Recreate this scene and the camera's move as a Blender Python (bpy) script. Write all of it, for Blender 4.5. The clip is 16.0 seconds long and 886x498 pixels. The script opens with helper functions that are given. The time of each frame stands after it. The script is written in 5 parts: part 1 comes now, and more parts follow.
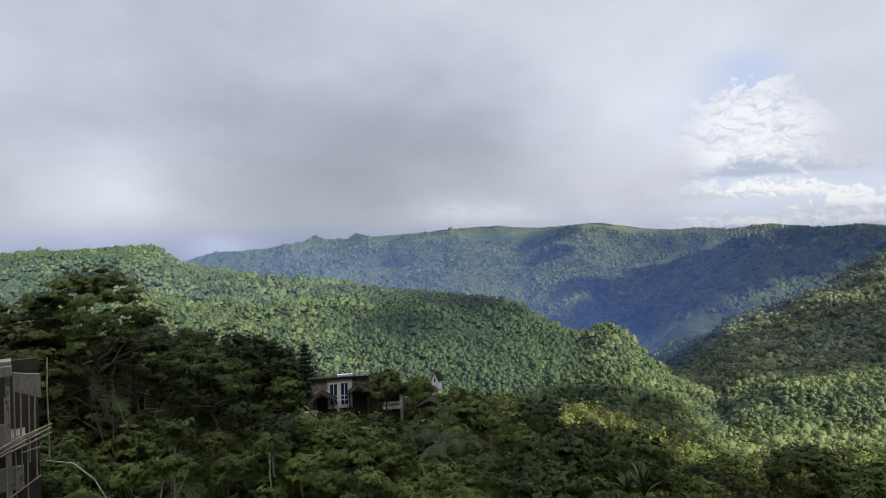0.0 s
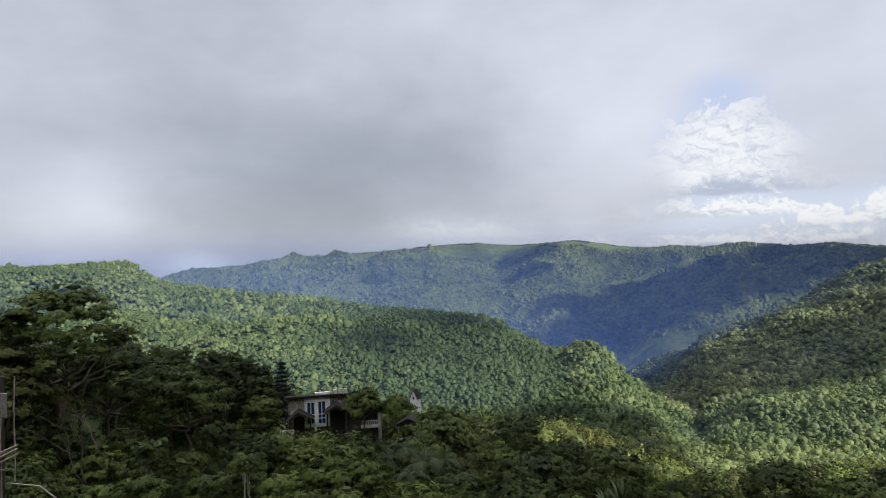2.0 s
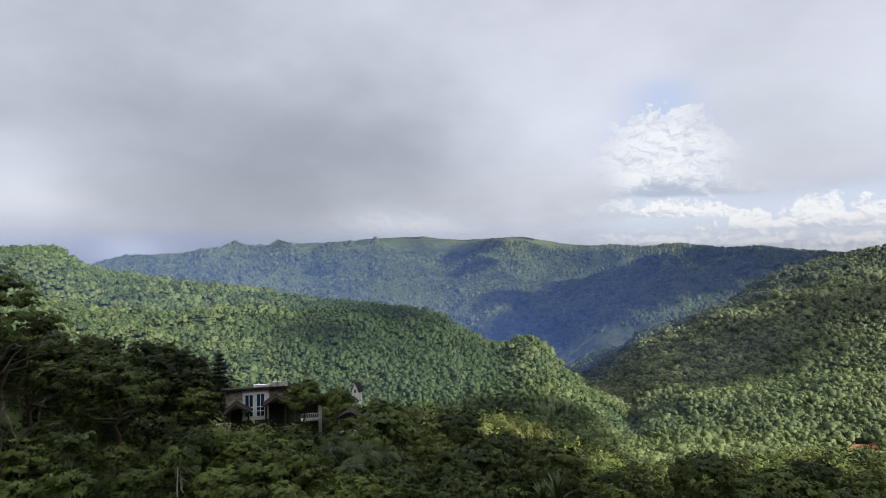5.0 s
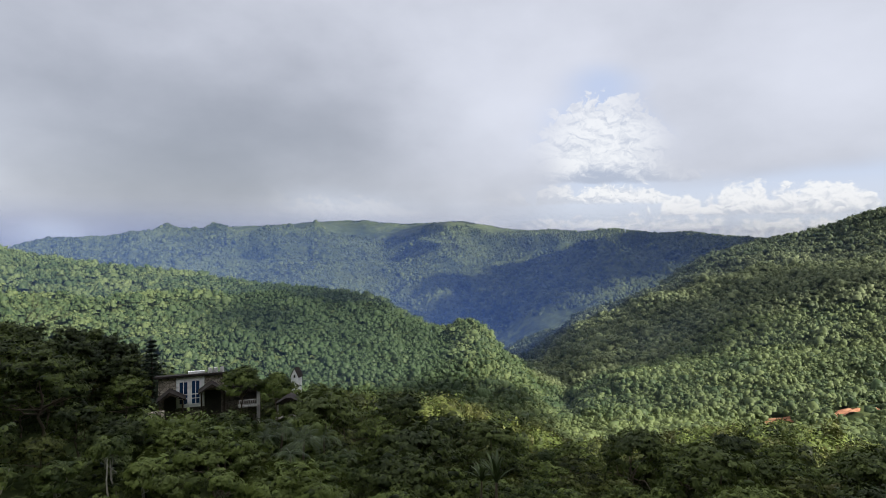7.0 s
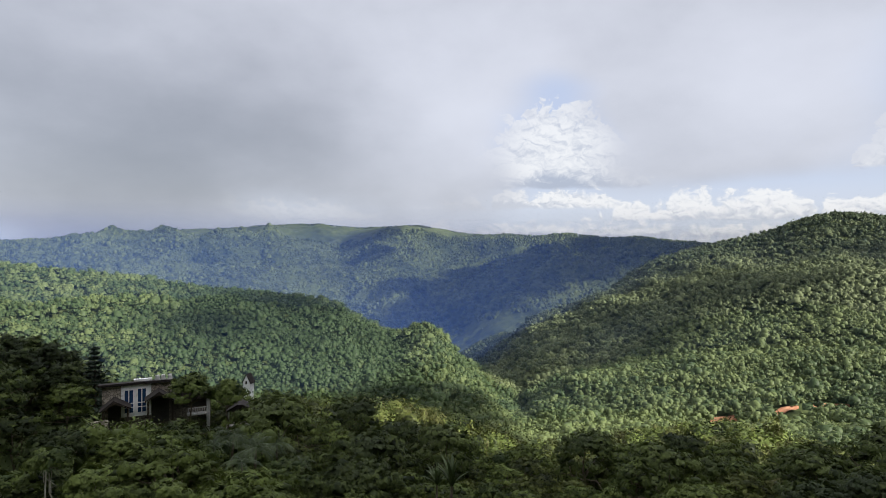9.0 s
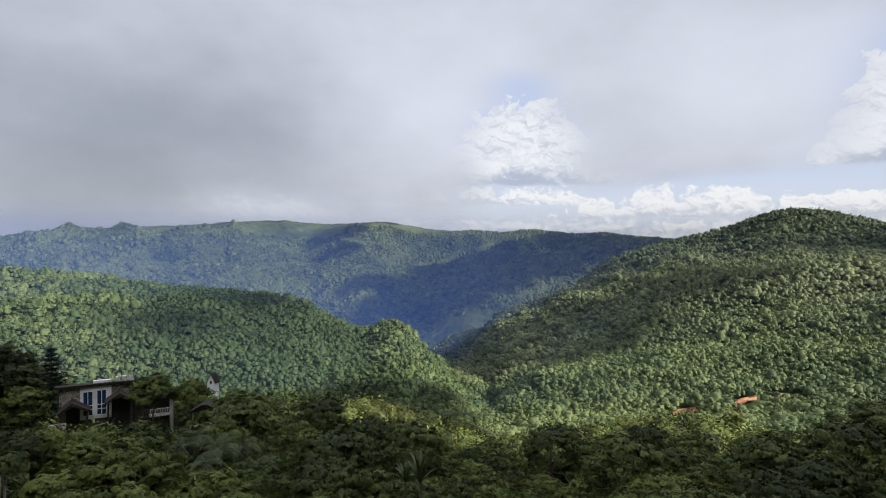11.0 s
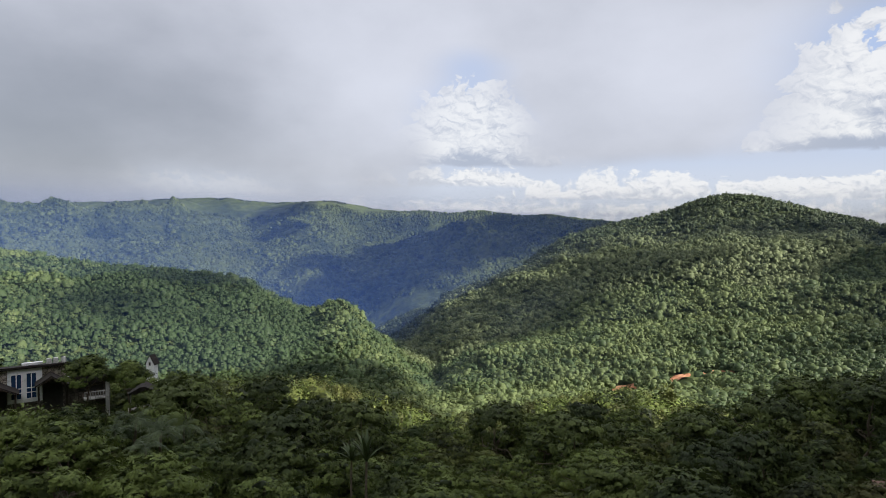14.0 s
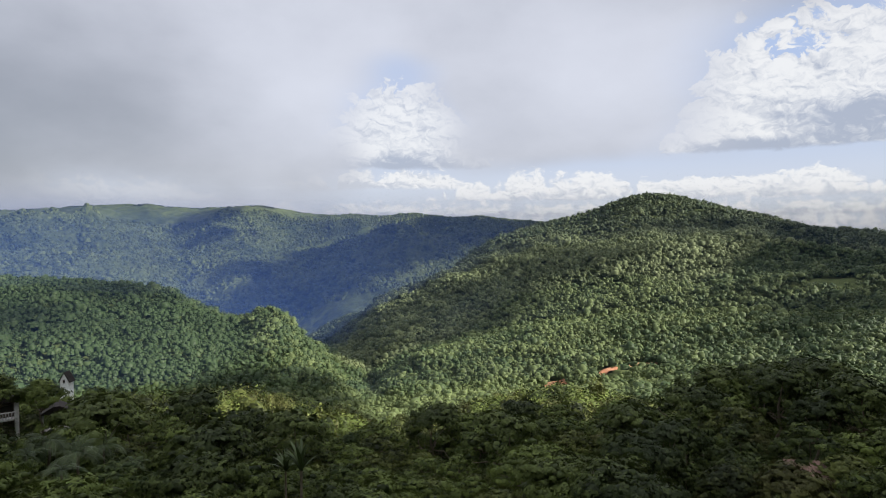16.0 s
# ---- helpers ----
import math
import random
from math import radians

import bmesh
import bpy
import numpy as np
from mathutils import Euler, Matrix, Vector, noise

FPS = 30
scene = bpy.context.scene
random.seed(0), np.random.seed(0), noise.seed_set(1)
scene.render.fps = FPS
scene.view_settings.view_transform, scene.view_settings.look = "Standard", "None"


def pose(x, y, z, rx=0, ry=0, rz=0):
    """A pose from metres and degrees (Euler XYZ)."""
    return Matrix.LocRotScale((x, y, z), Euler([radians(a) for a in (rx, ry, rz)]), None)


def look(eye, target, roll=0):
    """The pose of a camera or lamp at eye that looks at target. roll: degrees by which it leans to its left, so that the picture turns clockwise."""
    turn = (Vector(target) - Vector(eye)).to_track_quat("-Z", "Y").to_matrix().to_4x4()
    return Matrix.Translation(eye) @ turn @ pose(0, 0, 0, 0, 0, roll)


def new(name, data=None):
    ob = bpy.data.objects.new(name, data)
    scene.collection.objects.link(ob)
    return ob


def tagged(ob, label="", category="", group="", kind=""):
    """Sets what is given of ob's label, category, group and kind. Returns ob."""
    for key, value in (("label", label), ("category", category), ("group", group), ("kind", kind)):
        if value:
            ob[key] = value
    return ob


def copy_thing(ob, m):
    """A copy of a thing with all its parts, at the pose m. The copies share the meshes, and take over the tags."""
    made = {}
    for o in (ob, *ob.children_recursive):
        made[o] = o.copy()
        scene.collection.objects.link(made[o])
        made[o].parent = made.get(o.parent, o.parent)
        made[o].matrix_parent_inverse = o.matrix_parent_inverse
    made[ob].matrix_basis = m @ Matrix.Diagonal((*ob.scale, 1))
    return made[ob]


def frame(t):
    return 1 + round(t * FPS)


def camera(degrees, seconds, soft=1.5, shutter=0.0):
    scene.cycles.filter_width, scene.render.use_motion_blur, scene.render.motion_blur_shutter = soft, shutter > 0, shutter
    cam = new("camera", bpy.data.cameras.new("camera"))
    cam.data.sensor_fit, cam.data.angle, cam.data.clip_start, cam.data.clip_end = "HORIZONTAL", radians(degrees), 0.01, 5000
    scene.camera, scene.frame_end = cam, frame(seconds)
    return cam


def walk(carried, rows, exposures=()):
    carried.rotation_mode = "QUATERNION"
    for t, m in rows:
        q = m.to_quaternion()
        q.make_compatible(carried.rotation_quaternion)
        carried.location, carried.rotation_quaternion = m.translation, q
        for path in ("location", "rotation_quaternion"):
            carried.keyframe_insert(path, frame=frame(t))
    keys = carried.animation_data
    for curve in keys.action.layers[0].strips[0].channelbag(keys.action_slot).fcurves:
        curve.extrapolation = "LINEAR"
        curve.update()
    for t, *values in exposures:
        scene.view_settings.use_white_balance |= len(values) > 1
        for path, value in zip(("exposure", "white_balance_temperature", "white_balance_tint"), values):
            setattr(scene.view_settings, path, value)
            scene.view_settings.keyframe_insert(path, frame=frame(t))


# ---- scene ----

# ================= camera: it turns where it stands =================
cam = camera(71.9, 16.0, soft=0.6)
EYE, TILT, LEAN, TURN = 0.0, 0.0, 1.7, 0.0
ROWS = [
    (0.0, 0.00, 0.00, 0.00), (0.5, -0.49, 0.22, 0.02), (1.0, -0.93, 0.63, 0.01), (1.5, -1.42, 1.14, -0.07),
    (2.0, -1.94, 1.58, -0.15), (2.5, -2.53, 1.84, -0.29), (3.0, -3.22, 1.91, -0.46), (3.5, -4.13, 1.90, -0.71),
    (4.0, -5.07, 1.77, -1.04), (6.5, -10.95, -0.12, -1.85), (7.0, -12.53, -0.28, -1.78), (7.5, -13.76, -0.21, -1.58),
    (8.0, -14.76, -0.06, -1.58), (8.5, -15.72, 0.11, -1.74), (9.0, -16.67, 0.22, -1.92), (9.5, -17.97, 0.10, -1.95),
    (10.0, -19.15, 0.21, -1.94), (12.5, -20.07, -0.47, -1.59), (13.0, -20.75, -0.70, -1.54), (13.5, -22.51, -1.25, -1.99),
    (14.0, -24.57, -1.67, -2.31), (14.5, -26.21, -1.63, -2.29), (15.0, -27.62, -1.25, -1.90), (15.5, -29.43, -1.02, -1.33),
    (16.0, -30.95, -1.24, -1.19),
]
walk(cam, [(t, pose(0, 0, EYE, TILT, LEAN, TURN) @ pose(0, 0, 0, 90 + pitch, roll, yaw)) for t, yaw, pitch, roll in ROWS],
     [(0.0, 1.53), (8.0, 1.5), (16.0, 1.45)])

# ================= light: sun from behind the right shoulder, broken cloud =================
SUN_AZ, SUN_EL, SUN_POWER, CLOUD_LIGHT, SKY_LIGHT, ZENITH = 138.0, 28.0, 5.0, 0.37, 0.045, 5.6


class Nodes:
    """Short hand for node trees."""

    def __init__(self, tree):
        self.tree = tree
        tree.nodes.clear()

    def add(self, kind, props=(), **links):
        node = self.tree.nodes.new(kind)
        for key, value in dict(props).items():
            if key == "operation":
                node.operation = value
            elif key == "data_type":
                node.data_type = value
            elif key == "blend_type":
                node.blend_type = value
            elif key == "sky_type":
                node.sky_type = value
            elif key == "attribute_name":
                node.attribute_name = value
            elif key == "feature":
                node.feature = value
            elif key == "invert":
                node.invert = value
        for key, value in links.items():
            slot = node.inputs[int(key[1:])] if key[1:].isdigit() else node.inputs[key.replace("_", " ")]
            self.put(slot, value)
        return node

    def put(self, slot, value):
        if isinstance(value, bpy.types.NodeSocket):
            self.tree.links.new(value, slot)
        else:
            slot.default_value = value

    def math(self, op, a, b=0.0, c=0.0):
        return self.add("ShaderNodeMath", {"operation": op}, i0=a, i1=b, i2=c).outputs[0]

    def vec(self, x, y, z=0.0):
        return self.add("ShaderNodeCombineXYZ", i0=x, i1=y, i2=z).outputs[0]

    def noise(self, vector, scale, detail=4.0, rough=0.55):
        return self.add("ShaderNodeTexNoise", Vector=vector, Scale=scale, Detail=detail, Roughness=rough).outputs["Fac"]

    def step(self, value, low, high, a=0.0, b=1.0):
        node = self.add("ShaderNodeMapRange", Value=value, From_Min=low, From_Max=high, To_Min=a, To_Max=b)
        node.interpolation_type = "SMOOTHSTEP"
        return node.outputs[0]

    def mix(self, fac, a, b):
        node = self.add("ShaderNodeMix", {"data_type": "RGBA"})
        self.put(node.inputs[0], fac)
        self.put(node.inputs[6], a if not isinstance(a, tuple) else (*a, 1)[:4])
        self.put(node.inputs[7], b if not isinstance(b, tuple) else (*b, 1)[:4])
        return node.outputs[2]


def make_world():
    world = bpy.data.worlds.new("cloudy_sky")
    world.use_nodes = True
    scene.world = world
    n = Nodes(world.node_tree)
    d = n.add("ShaderNodeTexCoord").outputs["Generated"]
    xyz = n.add("ShaderNodeSeparateXYZ", Vector=d)
    az = n.math("MULTIPLY", n.math("ARCTAN2", xyz.outputs[0], xyz.outputs[1]), 57.2958)
    el = n.math("MULTIPLY", n.math("ARCSINE", xyz.outputs[2]), 57.2958)

    def bank(a, e, wa, we):
        """A soft oval in the sky: 1 in its middle, 0 far out."""
        u = n.math("DIVIDE", n.math("SUBTRACT", az, a), wa)
        v = n.math("DIVIDE", n.math("SUBTRACT", el, e), we)
        q = n.math("ADD", n.math("MULTIPLY", u, u), n.math("MULTIPLY", v, v))
        return n.math("POWER", 2.718, n.math("MULTIPLY", q, -1.0))

    def total(values):
        out = values[0]
        for v in values[1:]:
            out = n.math("ADD", out, v)
        return out

    def window_of(a0, a1, soft=2.5):
        return n.math("MULTIPLY", n.step(az, a0 - soft, a0 + soft), n.step(az, a1 + soft, a1 - soft))

    # billows shared by all heaped clouds
    flat = n.vec(az, n.math("MULTIPLY", el, 1.35), 0.0)
    curl = n.add("ShaderNodeTexNoise", Vector=flat, Scale=0.55, Detail=3.0).outputs["Color"]
    curl = n.add("ShaderNodeVectorMath", {"operation": "SUBTRACT"}, i0=curl, i1=(0.5, 0.5, 0.5)).outputs[0]
    spot = n.add("ShaderNodeVectorMath", {"operation": "MULTIPLY_ADD"}, i0=curl, i1=(2.6, 2.6, 0.0), i2=flat).outputs[0]

    def billow(scale, shift):
        cells = n.add("ShaderNodeTexVoronoi", {"feature": "SMOOTH_F1"}, Vector=n.add("ShaderNodeVectorMath", i0=spot, i1=shift).outputs[0], Scale=scale)
        cells.inputs["Smoothness"].default_value = 0.5
        cells.inputs["Detail"].default_value = 3.0
        cells.inputs["Roughness"].default_value = 0.55
        return n.math("SUBTRACT", 1.0, cells.outputs["Distance"])

    ragged = n.noise(spot, 0.36, 7.0, 0.58)
    puffs = billow(0.30, (3.0, 7.0, 0.0))
    puffs_up = billow(0.30, (3.35, 7.9, 0.0))
    relief = n.math("SUBTRACT", puffs, puffs_up)
    small, small_up = billow(0.95, (1.0, 4.0, 0.0)), billow(0.95, (1.12, 4.3, 0.0))
    relief = n.math("ADD", relief, n.math("MULTIPLY", n.math("SUBTRACT", small, small_up), 0.45))
    shape = n.math("ADD", n.math("MULTIPLY", n.math("SUBTRACT", puffs, 0.62), 1.6), n.math("MULTIPLY", n.math("SUBTRACT", ragged, 0.5), 2.6))

    lumps = n.math("ADD", n.math("MULTIPLY", n.math("SUBTRACT", small, 0.6), 2.6), n.math("MULTIPLY", n.math("SUBTRACT", n.noise(spot, 1.3, 5.0, 0.6), 0.5), 1.6))
    # open sky behind the clouds
    haze = n.mix(n.step(el, 0.0, 12.0), (0.70, 0.75, 0.84), (0.46, 0.58, 0.85))
    colour = n.mix(1.0, haze, haze)

    # heaped clouds in rows, far rows first: flat grey feet, white billowing tops
    rows = [(-0.4, 3.0, 8.0, 80.0, 0.9, 1.3, 0.95), (0.9, 2.4, 10.0, 80.0, 0.7, 5.1, 0.95), (2.3, 4.0, 31.0, 80.0, 0.34, 9.7, 0.95), (2.2, 3.6, -14.0, 11.0, 0.30, 2.2, 0.6),
            (3.4, 3.2, 15.0, 34.0, 0.5, 4.4, 0.95), (5.4, 9.4, 19.5, 34.0, 0.10, 6.0, 0.92), (6.2, 13.0, 52.5, 80.0, 0.16, 8.8, 1.0)]
    holes = total([bank(59.0, 11.4, 1.4, 1.5), n.math("MULTIPLY", bank(62.2, 13.6, 2.2, 1.0), 0.8), n.math("MULTIPLY", bank(54.4, 5.1, 4.2, 0.8), 0.9)])
    holes = n.math("MULTIPLY", holes, 3.6)
    # flat grey undersides of the nearer heaps
    feet = total([bank(22.0, 3.7, 3.4, 0.55), n.math("MULTIPLY", bank(27.5, 5.9, 3.0, 0.8), 0.6), n.math("MULTIPLY", bank(57.5, 6.6, 3.0, 0.55), 1.0), n.math("MULTIPLY", bank(65.0, 8.2, 4.2, 1.3), 1.1),
                  n.math("MULTIPLY", bank(46.5, 2.2, 2.2, 0.5), 0.6), n.math("MULTIPLY", bank(25.5, 2.2, 4.0, 0.25), 0.6)])
    for base, high, a0, a1, often, seed, thick in rows:
        hills = n.noise(n.vec(n.math("MULTIPLY", az, often), seed, 0.0), 1.0, 3.0, 0.5)
        top = n.math("MULTIPLY", n.math("MULTIPLY", n.step(hills, 0.12, 0.52), high), window_of(a0, a1, min(5.0, 0.3 * (a1 - a0))))
        over = n.math("DIVIDE", n.math("SUBTRACT", el, base), n.math("MAXIMUM", top, 0.05))
        rim = n.math("ADD", n.math("SUBTRACT", n.math("ADD", base, top), el), n.math("ADD", n.math("MULTIPLY", shape, 0.16 + 0.16 * high), n.math("MULTIPLY", n.math("ADD", lumps, 0.5), 0.45)))
        rim = n.math("SUBTRACT", rim, holes)
        foot = n.math("SUBTRACT", el, n.math("ADD", base, n.math("MULTIPLY", n.math("SUBTRACT", ragged, 0.5), 0.9)))
        mask = n.math("MULTIPLY", n.step(rim, 0.0, 0.7), n.step(foot, -0.15, 0.25))
        mask = n.math("MULTIPLY", n.math("MULTIPLY", mask, thick), n.step(top, 0.05, 0.5))
        light = n.math("ADD", n.math("MULTIPLY", n.step(over, -0.1, 0.3 if high < 5 else min(0.5, 2.2 / high)), 0.76), n.math("MULTIPLY", relief, 0.6))
        light = n.math("ADD", light, n.math("MULTIPLY", n.math("SUBTRACT", ragged, 0.5), 1.0))
        light = n.math("SUBTRACT", n.math("ADD", light, n.math("MULTIPLY", n.math("SUBTRACT", small, small_up), 0.9 if high < 5 else 0.3)), feet)
        light = n.math("ADD", light, 0.1 if high < 5 else 0.0)
        colour = n.mix(mask, colour, n.mix(n.step(light, -0.1, 1.05), (0.60, 0.64, 0.73) if high < 5 else (0.42, 0.47, 0.59), (0.94, 0.945, 0.96)))

    # the low stratus deck in front, open in places
    wide = n.vec(n.math("MULTIPLY", az, 0.045), n.math("MULTIPLY", el, 0.075), 3.1)
    soft = n.noise(wide, 1.0, 3.0, 0.45)
    fine = n.noise(wide, 3.6, 6.0, 0.55)
    wisps = n.math("ADD", n.math("MULTIPLY", n.math("SUBTRACT", soft, 0.5), 0.6), n.math("MULTIPLY", n.math("SUBTRACT", fine, 0.5), 0.22))
    tone = n.math("ADD", 0.44, wisps)
    tone = n.math("ADD", tone, n.math("MULTIPLY", bank(20.0, 17.0, 24.0, 13.0), 0.34))
    tone = n.math("ADD", tone, n.math("MULTIPLY", bank(-29.0, 5.0, 6.0, 3.5), 0.30))
    tone = n.math("SUBTRACT", tone, n.math("MULTIPLY", bank(-14.0, 8.0, 13.0, 6.5), 0.24))
    tone = n.math("SUBTRACT", tone, n.math("MULTIPLY", bank(1.0, 11.0, 14.0, 9.0), 0.26))
    tone = n.math("ADD", tone, n.math("MULTIPLY", bank(47.0, 12.0, 11.0, 8.0), 0.24))
    deck = n.mix(n.step(tone, 0.0, 0.95), (0.305, 0.325, 0.38), (0.745, 0.77, 0.87))
    gaps = total([n.math("MULTIPLY", bank(27.3, 8.6, 5.2, 5.0), 1.05), n.math("MULTIPLY", bank(36.0, 1.8, 20.0, 3.0), 1.1), n.math("MULTIPLY", bank(66.0, 9.0, 12.0, 9.5), 1.3), bank(45.0, 4.0, 9.0, 2.2), bank(59.0, 1.5, 13.0, 2.6),
                  n.math("MULTIPLY", bank(-20.0, 0.4, 3.2, 1.6), 0.8), n.math("MULTIPLY", bank(3.0, 3.2, 11.0, 2.6), 0.42), n.math("MULTIPLY", bank(27.0, 14.6, 4.5, 1.8), 0.4), n.math("MULTIPLY", bank(61.0, 13.4, 4.0, 3.0), 0.7)])
    gap = n.step(n.math("ADD", gaps, wisps), 0.15, 0.95, 0.0, 0.9)
    colour = n.mix(gap, deck, colour)
    # a cloudy sky is brighter towards the zenith
    lift = n.step(el, 32.0, 90.0, 1.0, ZENITH)
    colour = n.mix(n.step(el, 24.0, 60.0, 0.0, 0.6), colour, (0.70, 0.69, 0.70))
    sky = n.add("ShaderNodeTexSky", {"sky_type": "NISHITA"})
    sky.sun_disc, sky.sun_elevation, sky.sun_rotation = False, radians(SUN_EL), radians(SUN_AZ)
    blue = n.add("ShaderNodeBackground", Color=sky.outputs[0], Strength=SKY_LIGHT)
    cloud = n.add("ShaderNodeBackground", Color=colour, Strength=n.math("MULTIPLY", lift, CLOUD_LIGHT))
    both = n.add("ShaderNodeMixShader", i0=0.92, i1=blue.outputs[0], i2=cloud.outputs[0])
    n.add("ShaderNodeOutputWorld", Surface=both.outputs[0])


make_world()
sun_data = bpy.data.lights.new("sun", "SUN")
sun_data.energy, sun_data.angle, sun_data.color = SUN_POWER, radians(0.6), (1.0, 0.955, 0.88)
sun = new("sun", sun_data)
sun_way = Vector((math.sin(radians(SUN_AZ)) * math.cos(radians(SUN_EL)), math.cos(radians(SUN_AZ)) * math.cos(radians(SUN_EL)), math.sin(radians(SUN_EL))))
sun.matrix_world = look(sun_way * 900, (0, 0, 0))


# ================= materials =================
def material(name):
    m = bpy.data.materials.new(name)
    m.use_nodes = True
    return m, Nodes(m.node_tree)


def leaf_material(name, low, high, patch=0.03, through_light=0.14, tone_weight=0.6, rough=0.55, gloss=0.3, drifts=0.9, single=0.30):
    """Leaves: each a little different, with drifts of another green, and some light through them."""
    m, n = material(name)
    geo = n.add("ShaderNodeNewGeometry")
    info = n.add("ShaderNodeObjectInfo")
    tone = n.add("ShaderNodeAttribute", {"attribute_name": "tone"}).outputs["Fac"]
    drift = n.noise(geo.outputs["Position"], patch, 3.0)
    f = n.math("MULTIPLY", geo.outputs["Random Per Island"], single)
    f = n.math("ADD", f, n.math("MULTIPLY", tone, tone_weight))
    f = n.math("ADD", f, n.math("MULTIPLY", n.math("SUBTRACT", info.outputs["Random"], 0.5), 0.5))
    f = n.math("ADD", f, n.math("MULTIPLY", n.math("SUBTRACT", drift, 0.5), drifts))
    colour = n.mix(n.step(f, 0.0, 1.0), low, high)
    grain = n.noise(geo.outputs["Position"], 9.0, 2.0)
    colour = n.mix(n.math("MULTIPLY", grain, 0.35), colour, tuple(c * 0.45 for c in low))
    skin = n.add("ShaderNodeBsdfPrincipled", Base_Color=colour, Roughness=rough)
    skin.inputs["Specular IOR Level"].default_value = gloss
    back = n.add("ShaderNodeBsdfTranslucent", Color=colour)
    both = n.add("ShaderNodeMixShader", i0=through_light, i1=skin.outputs[0], i2=back.outputs[0])
    n.add("ShaderNodeOutputMaterial", Surface=both.outputs[0])
    return m


def rough_material(name, a, b, scale=1.0, rough=0.85, bump=0.3, spots=None, metal=0.0):
    """A dull surface whose colour wanders between a and b, with grain and relief."""
    m, n = material(name)
    at = n.add("ShaderNodeTexCoord").outputs["Object"]
    big = n.noise(at, scale, 4.0)
    small = n.noise(at, scale * 11, 5.0, 0.65)
    f = n.math("ADD", n.math("MULTIPLY", big, 0.65), n.math("MULTIPLY", small, 0.35))
    colour = n.mix(n.step(f, 0.3, 0.7), a, b)
    if spots:
        colour = n.mix(n.step(n.noise(at, scale * 2.3, 6.0, 0.7), 0.52, 0.66), colour, spots)
    skin = n.add("ShaderNodeBsdfPrincipled", Base_Color=colour, Roughness=rough, Metallic=metal)
    skin.inputs["Specular IOR Level"].default_value = 0.2
    relief = n.add("ShaderNodeBump", Strength=bump, Distance=0.02, Height=small)
    n.put(skin.inputs["Normal"], relief.outputs[0])
    n.add("ShaderNodeOutputMaterial", Surface=skin.outputs[0])
    return m


LEAF_DARK = leaf_material("dark_leaves", (0.012, 0.020, 0.005), (0.112, 0.146, 0.034), 0.05, tone_weight=0.75, gloss=0.12)
LEAF_OLIVE = leaf_material("olive_leaves", (0.013, 0.019, 0.006), (0.112, 0.130, 0.034), 0.05, tone_weight=0.75, gloss=0.12)
LEAF_FRESH = leaf_material("fresh_leaves", (0.019, 0.032, 0.008), (0.138, 0.176, 0.044), 0.05, tone_weight=0.75, gloss=0.12)
LEAF_RUSTY = leaf_material("rusty_leaves", (0.036, 0.038, 0.011), (0.098, 0.104, 0.030), 0.05, gloss=0.12)
LEAF_MID = leaf_material("hill_leaves", (0.030, 0.050, 0.018), (0.136, 0.166, 0.060), 0.012, gloss=0.15, single=0.10, tone_weight=0.7)
# slightly greyer and bluer than hill_leaves: shade and haze put into the colour
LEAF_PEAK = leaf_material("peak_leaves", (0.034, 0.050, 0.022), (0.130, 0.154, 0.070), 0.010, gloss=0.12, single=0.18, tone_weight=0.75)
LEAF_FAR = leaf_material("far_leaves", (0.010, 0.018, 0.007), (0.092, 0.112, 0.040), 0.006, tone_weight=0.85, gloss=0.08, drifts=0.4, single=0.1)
LEAF_DEEP = leaf_material("deep_green_leaves", (0.015, 0.024, 0.007), (0.090, 0.116, 0.030), 0.05, gloss=0.12)
LEAF_FERN = leaf_material("fern_leaves", (0.022, 0.038, 0.012), (0.070, 0.098, 0.032), 0.1)
LEAF_PINE = leaf_material("needle_leaves", (0.016, 0.030, 0.018), (0.040, 0.062, 0.034), 0.1)
BARK = rough_material("bark", (0.07, 0.055, 0.04), (0.16, 0.13, 0.10), 3.0)
BARK_PALE = rough_material("pale_bark", (0.26, 0.24, 0.20), (0.45, 0.42, 0.36), 4.0)
SOIL = rough_material("red_soil", (0.18, 0.075, 0.040), (0.30, 0.15, 0.085), 0.15)
CONCRETE = rough_material("raw_concrete", (0.16, 0.142, 0.13), (0.31, 0.285, 0.265), 0.7, spots=(0.09, 0.08, 0.072))
# near-black colour stands in for the shade inside doorways and other openings
INNER_SHADE = rough_material("dark_inner_wall", (0.03, 0.028, 0.026), (0.06, 0.055, 0.05), 1.0)
BAMBOO = rough_material("weathered_bamboo", (0.16, 0.13, 0.10), (0.36, 0.31, 0.25), 2.0)
PAINT = rough_material("white_paint", (0.78, 0.78, 0.78), (0.87, 0.87, 0.86), 0.8, rough=0.6, bump=0.1, spots=(0.60, 0.59, 0.56))
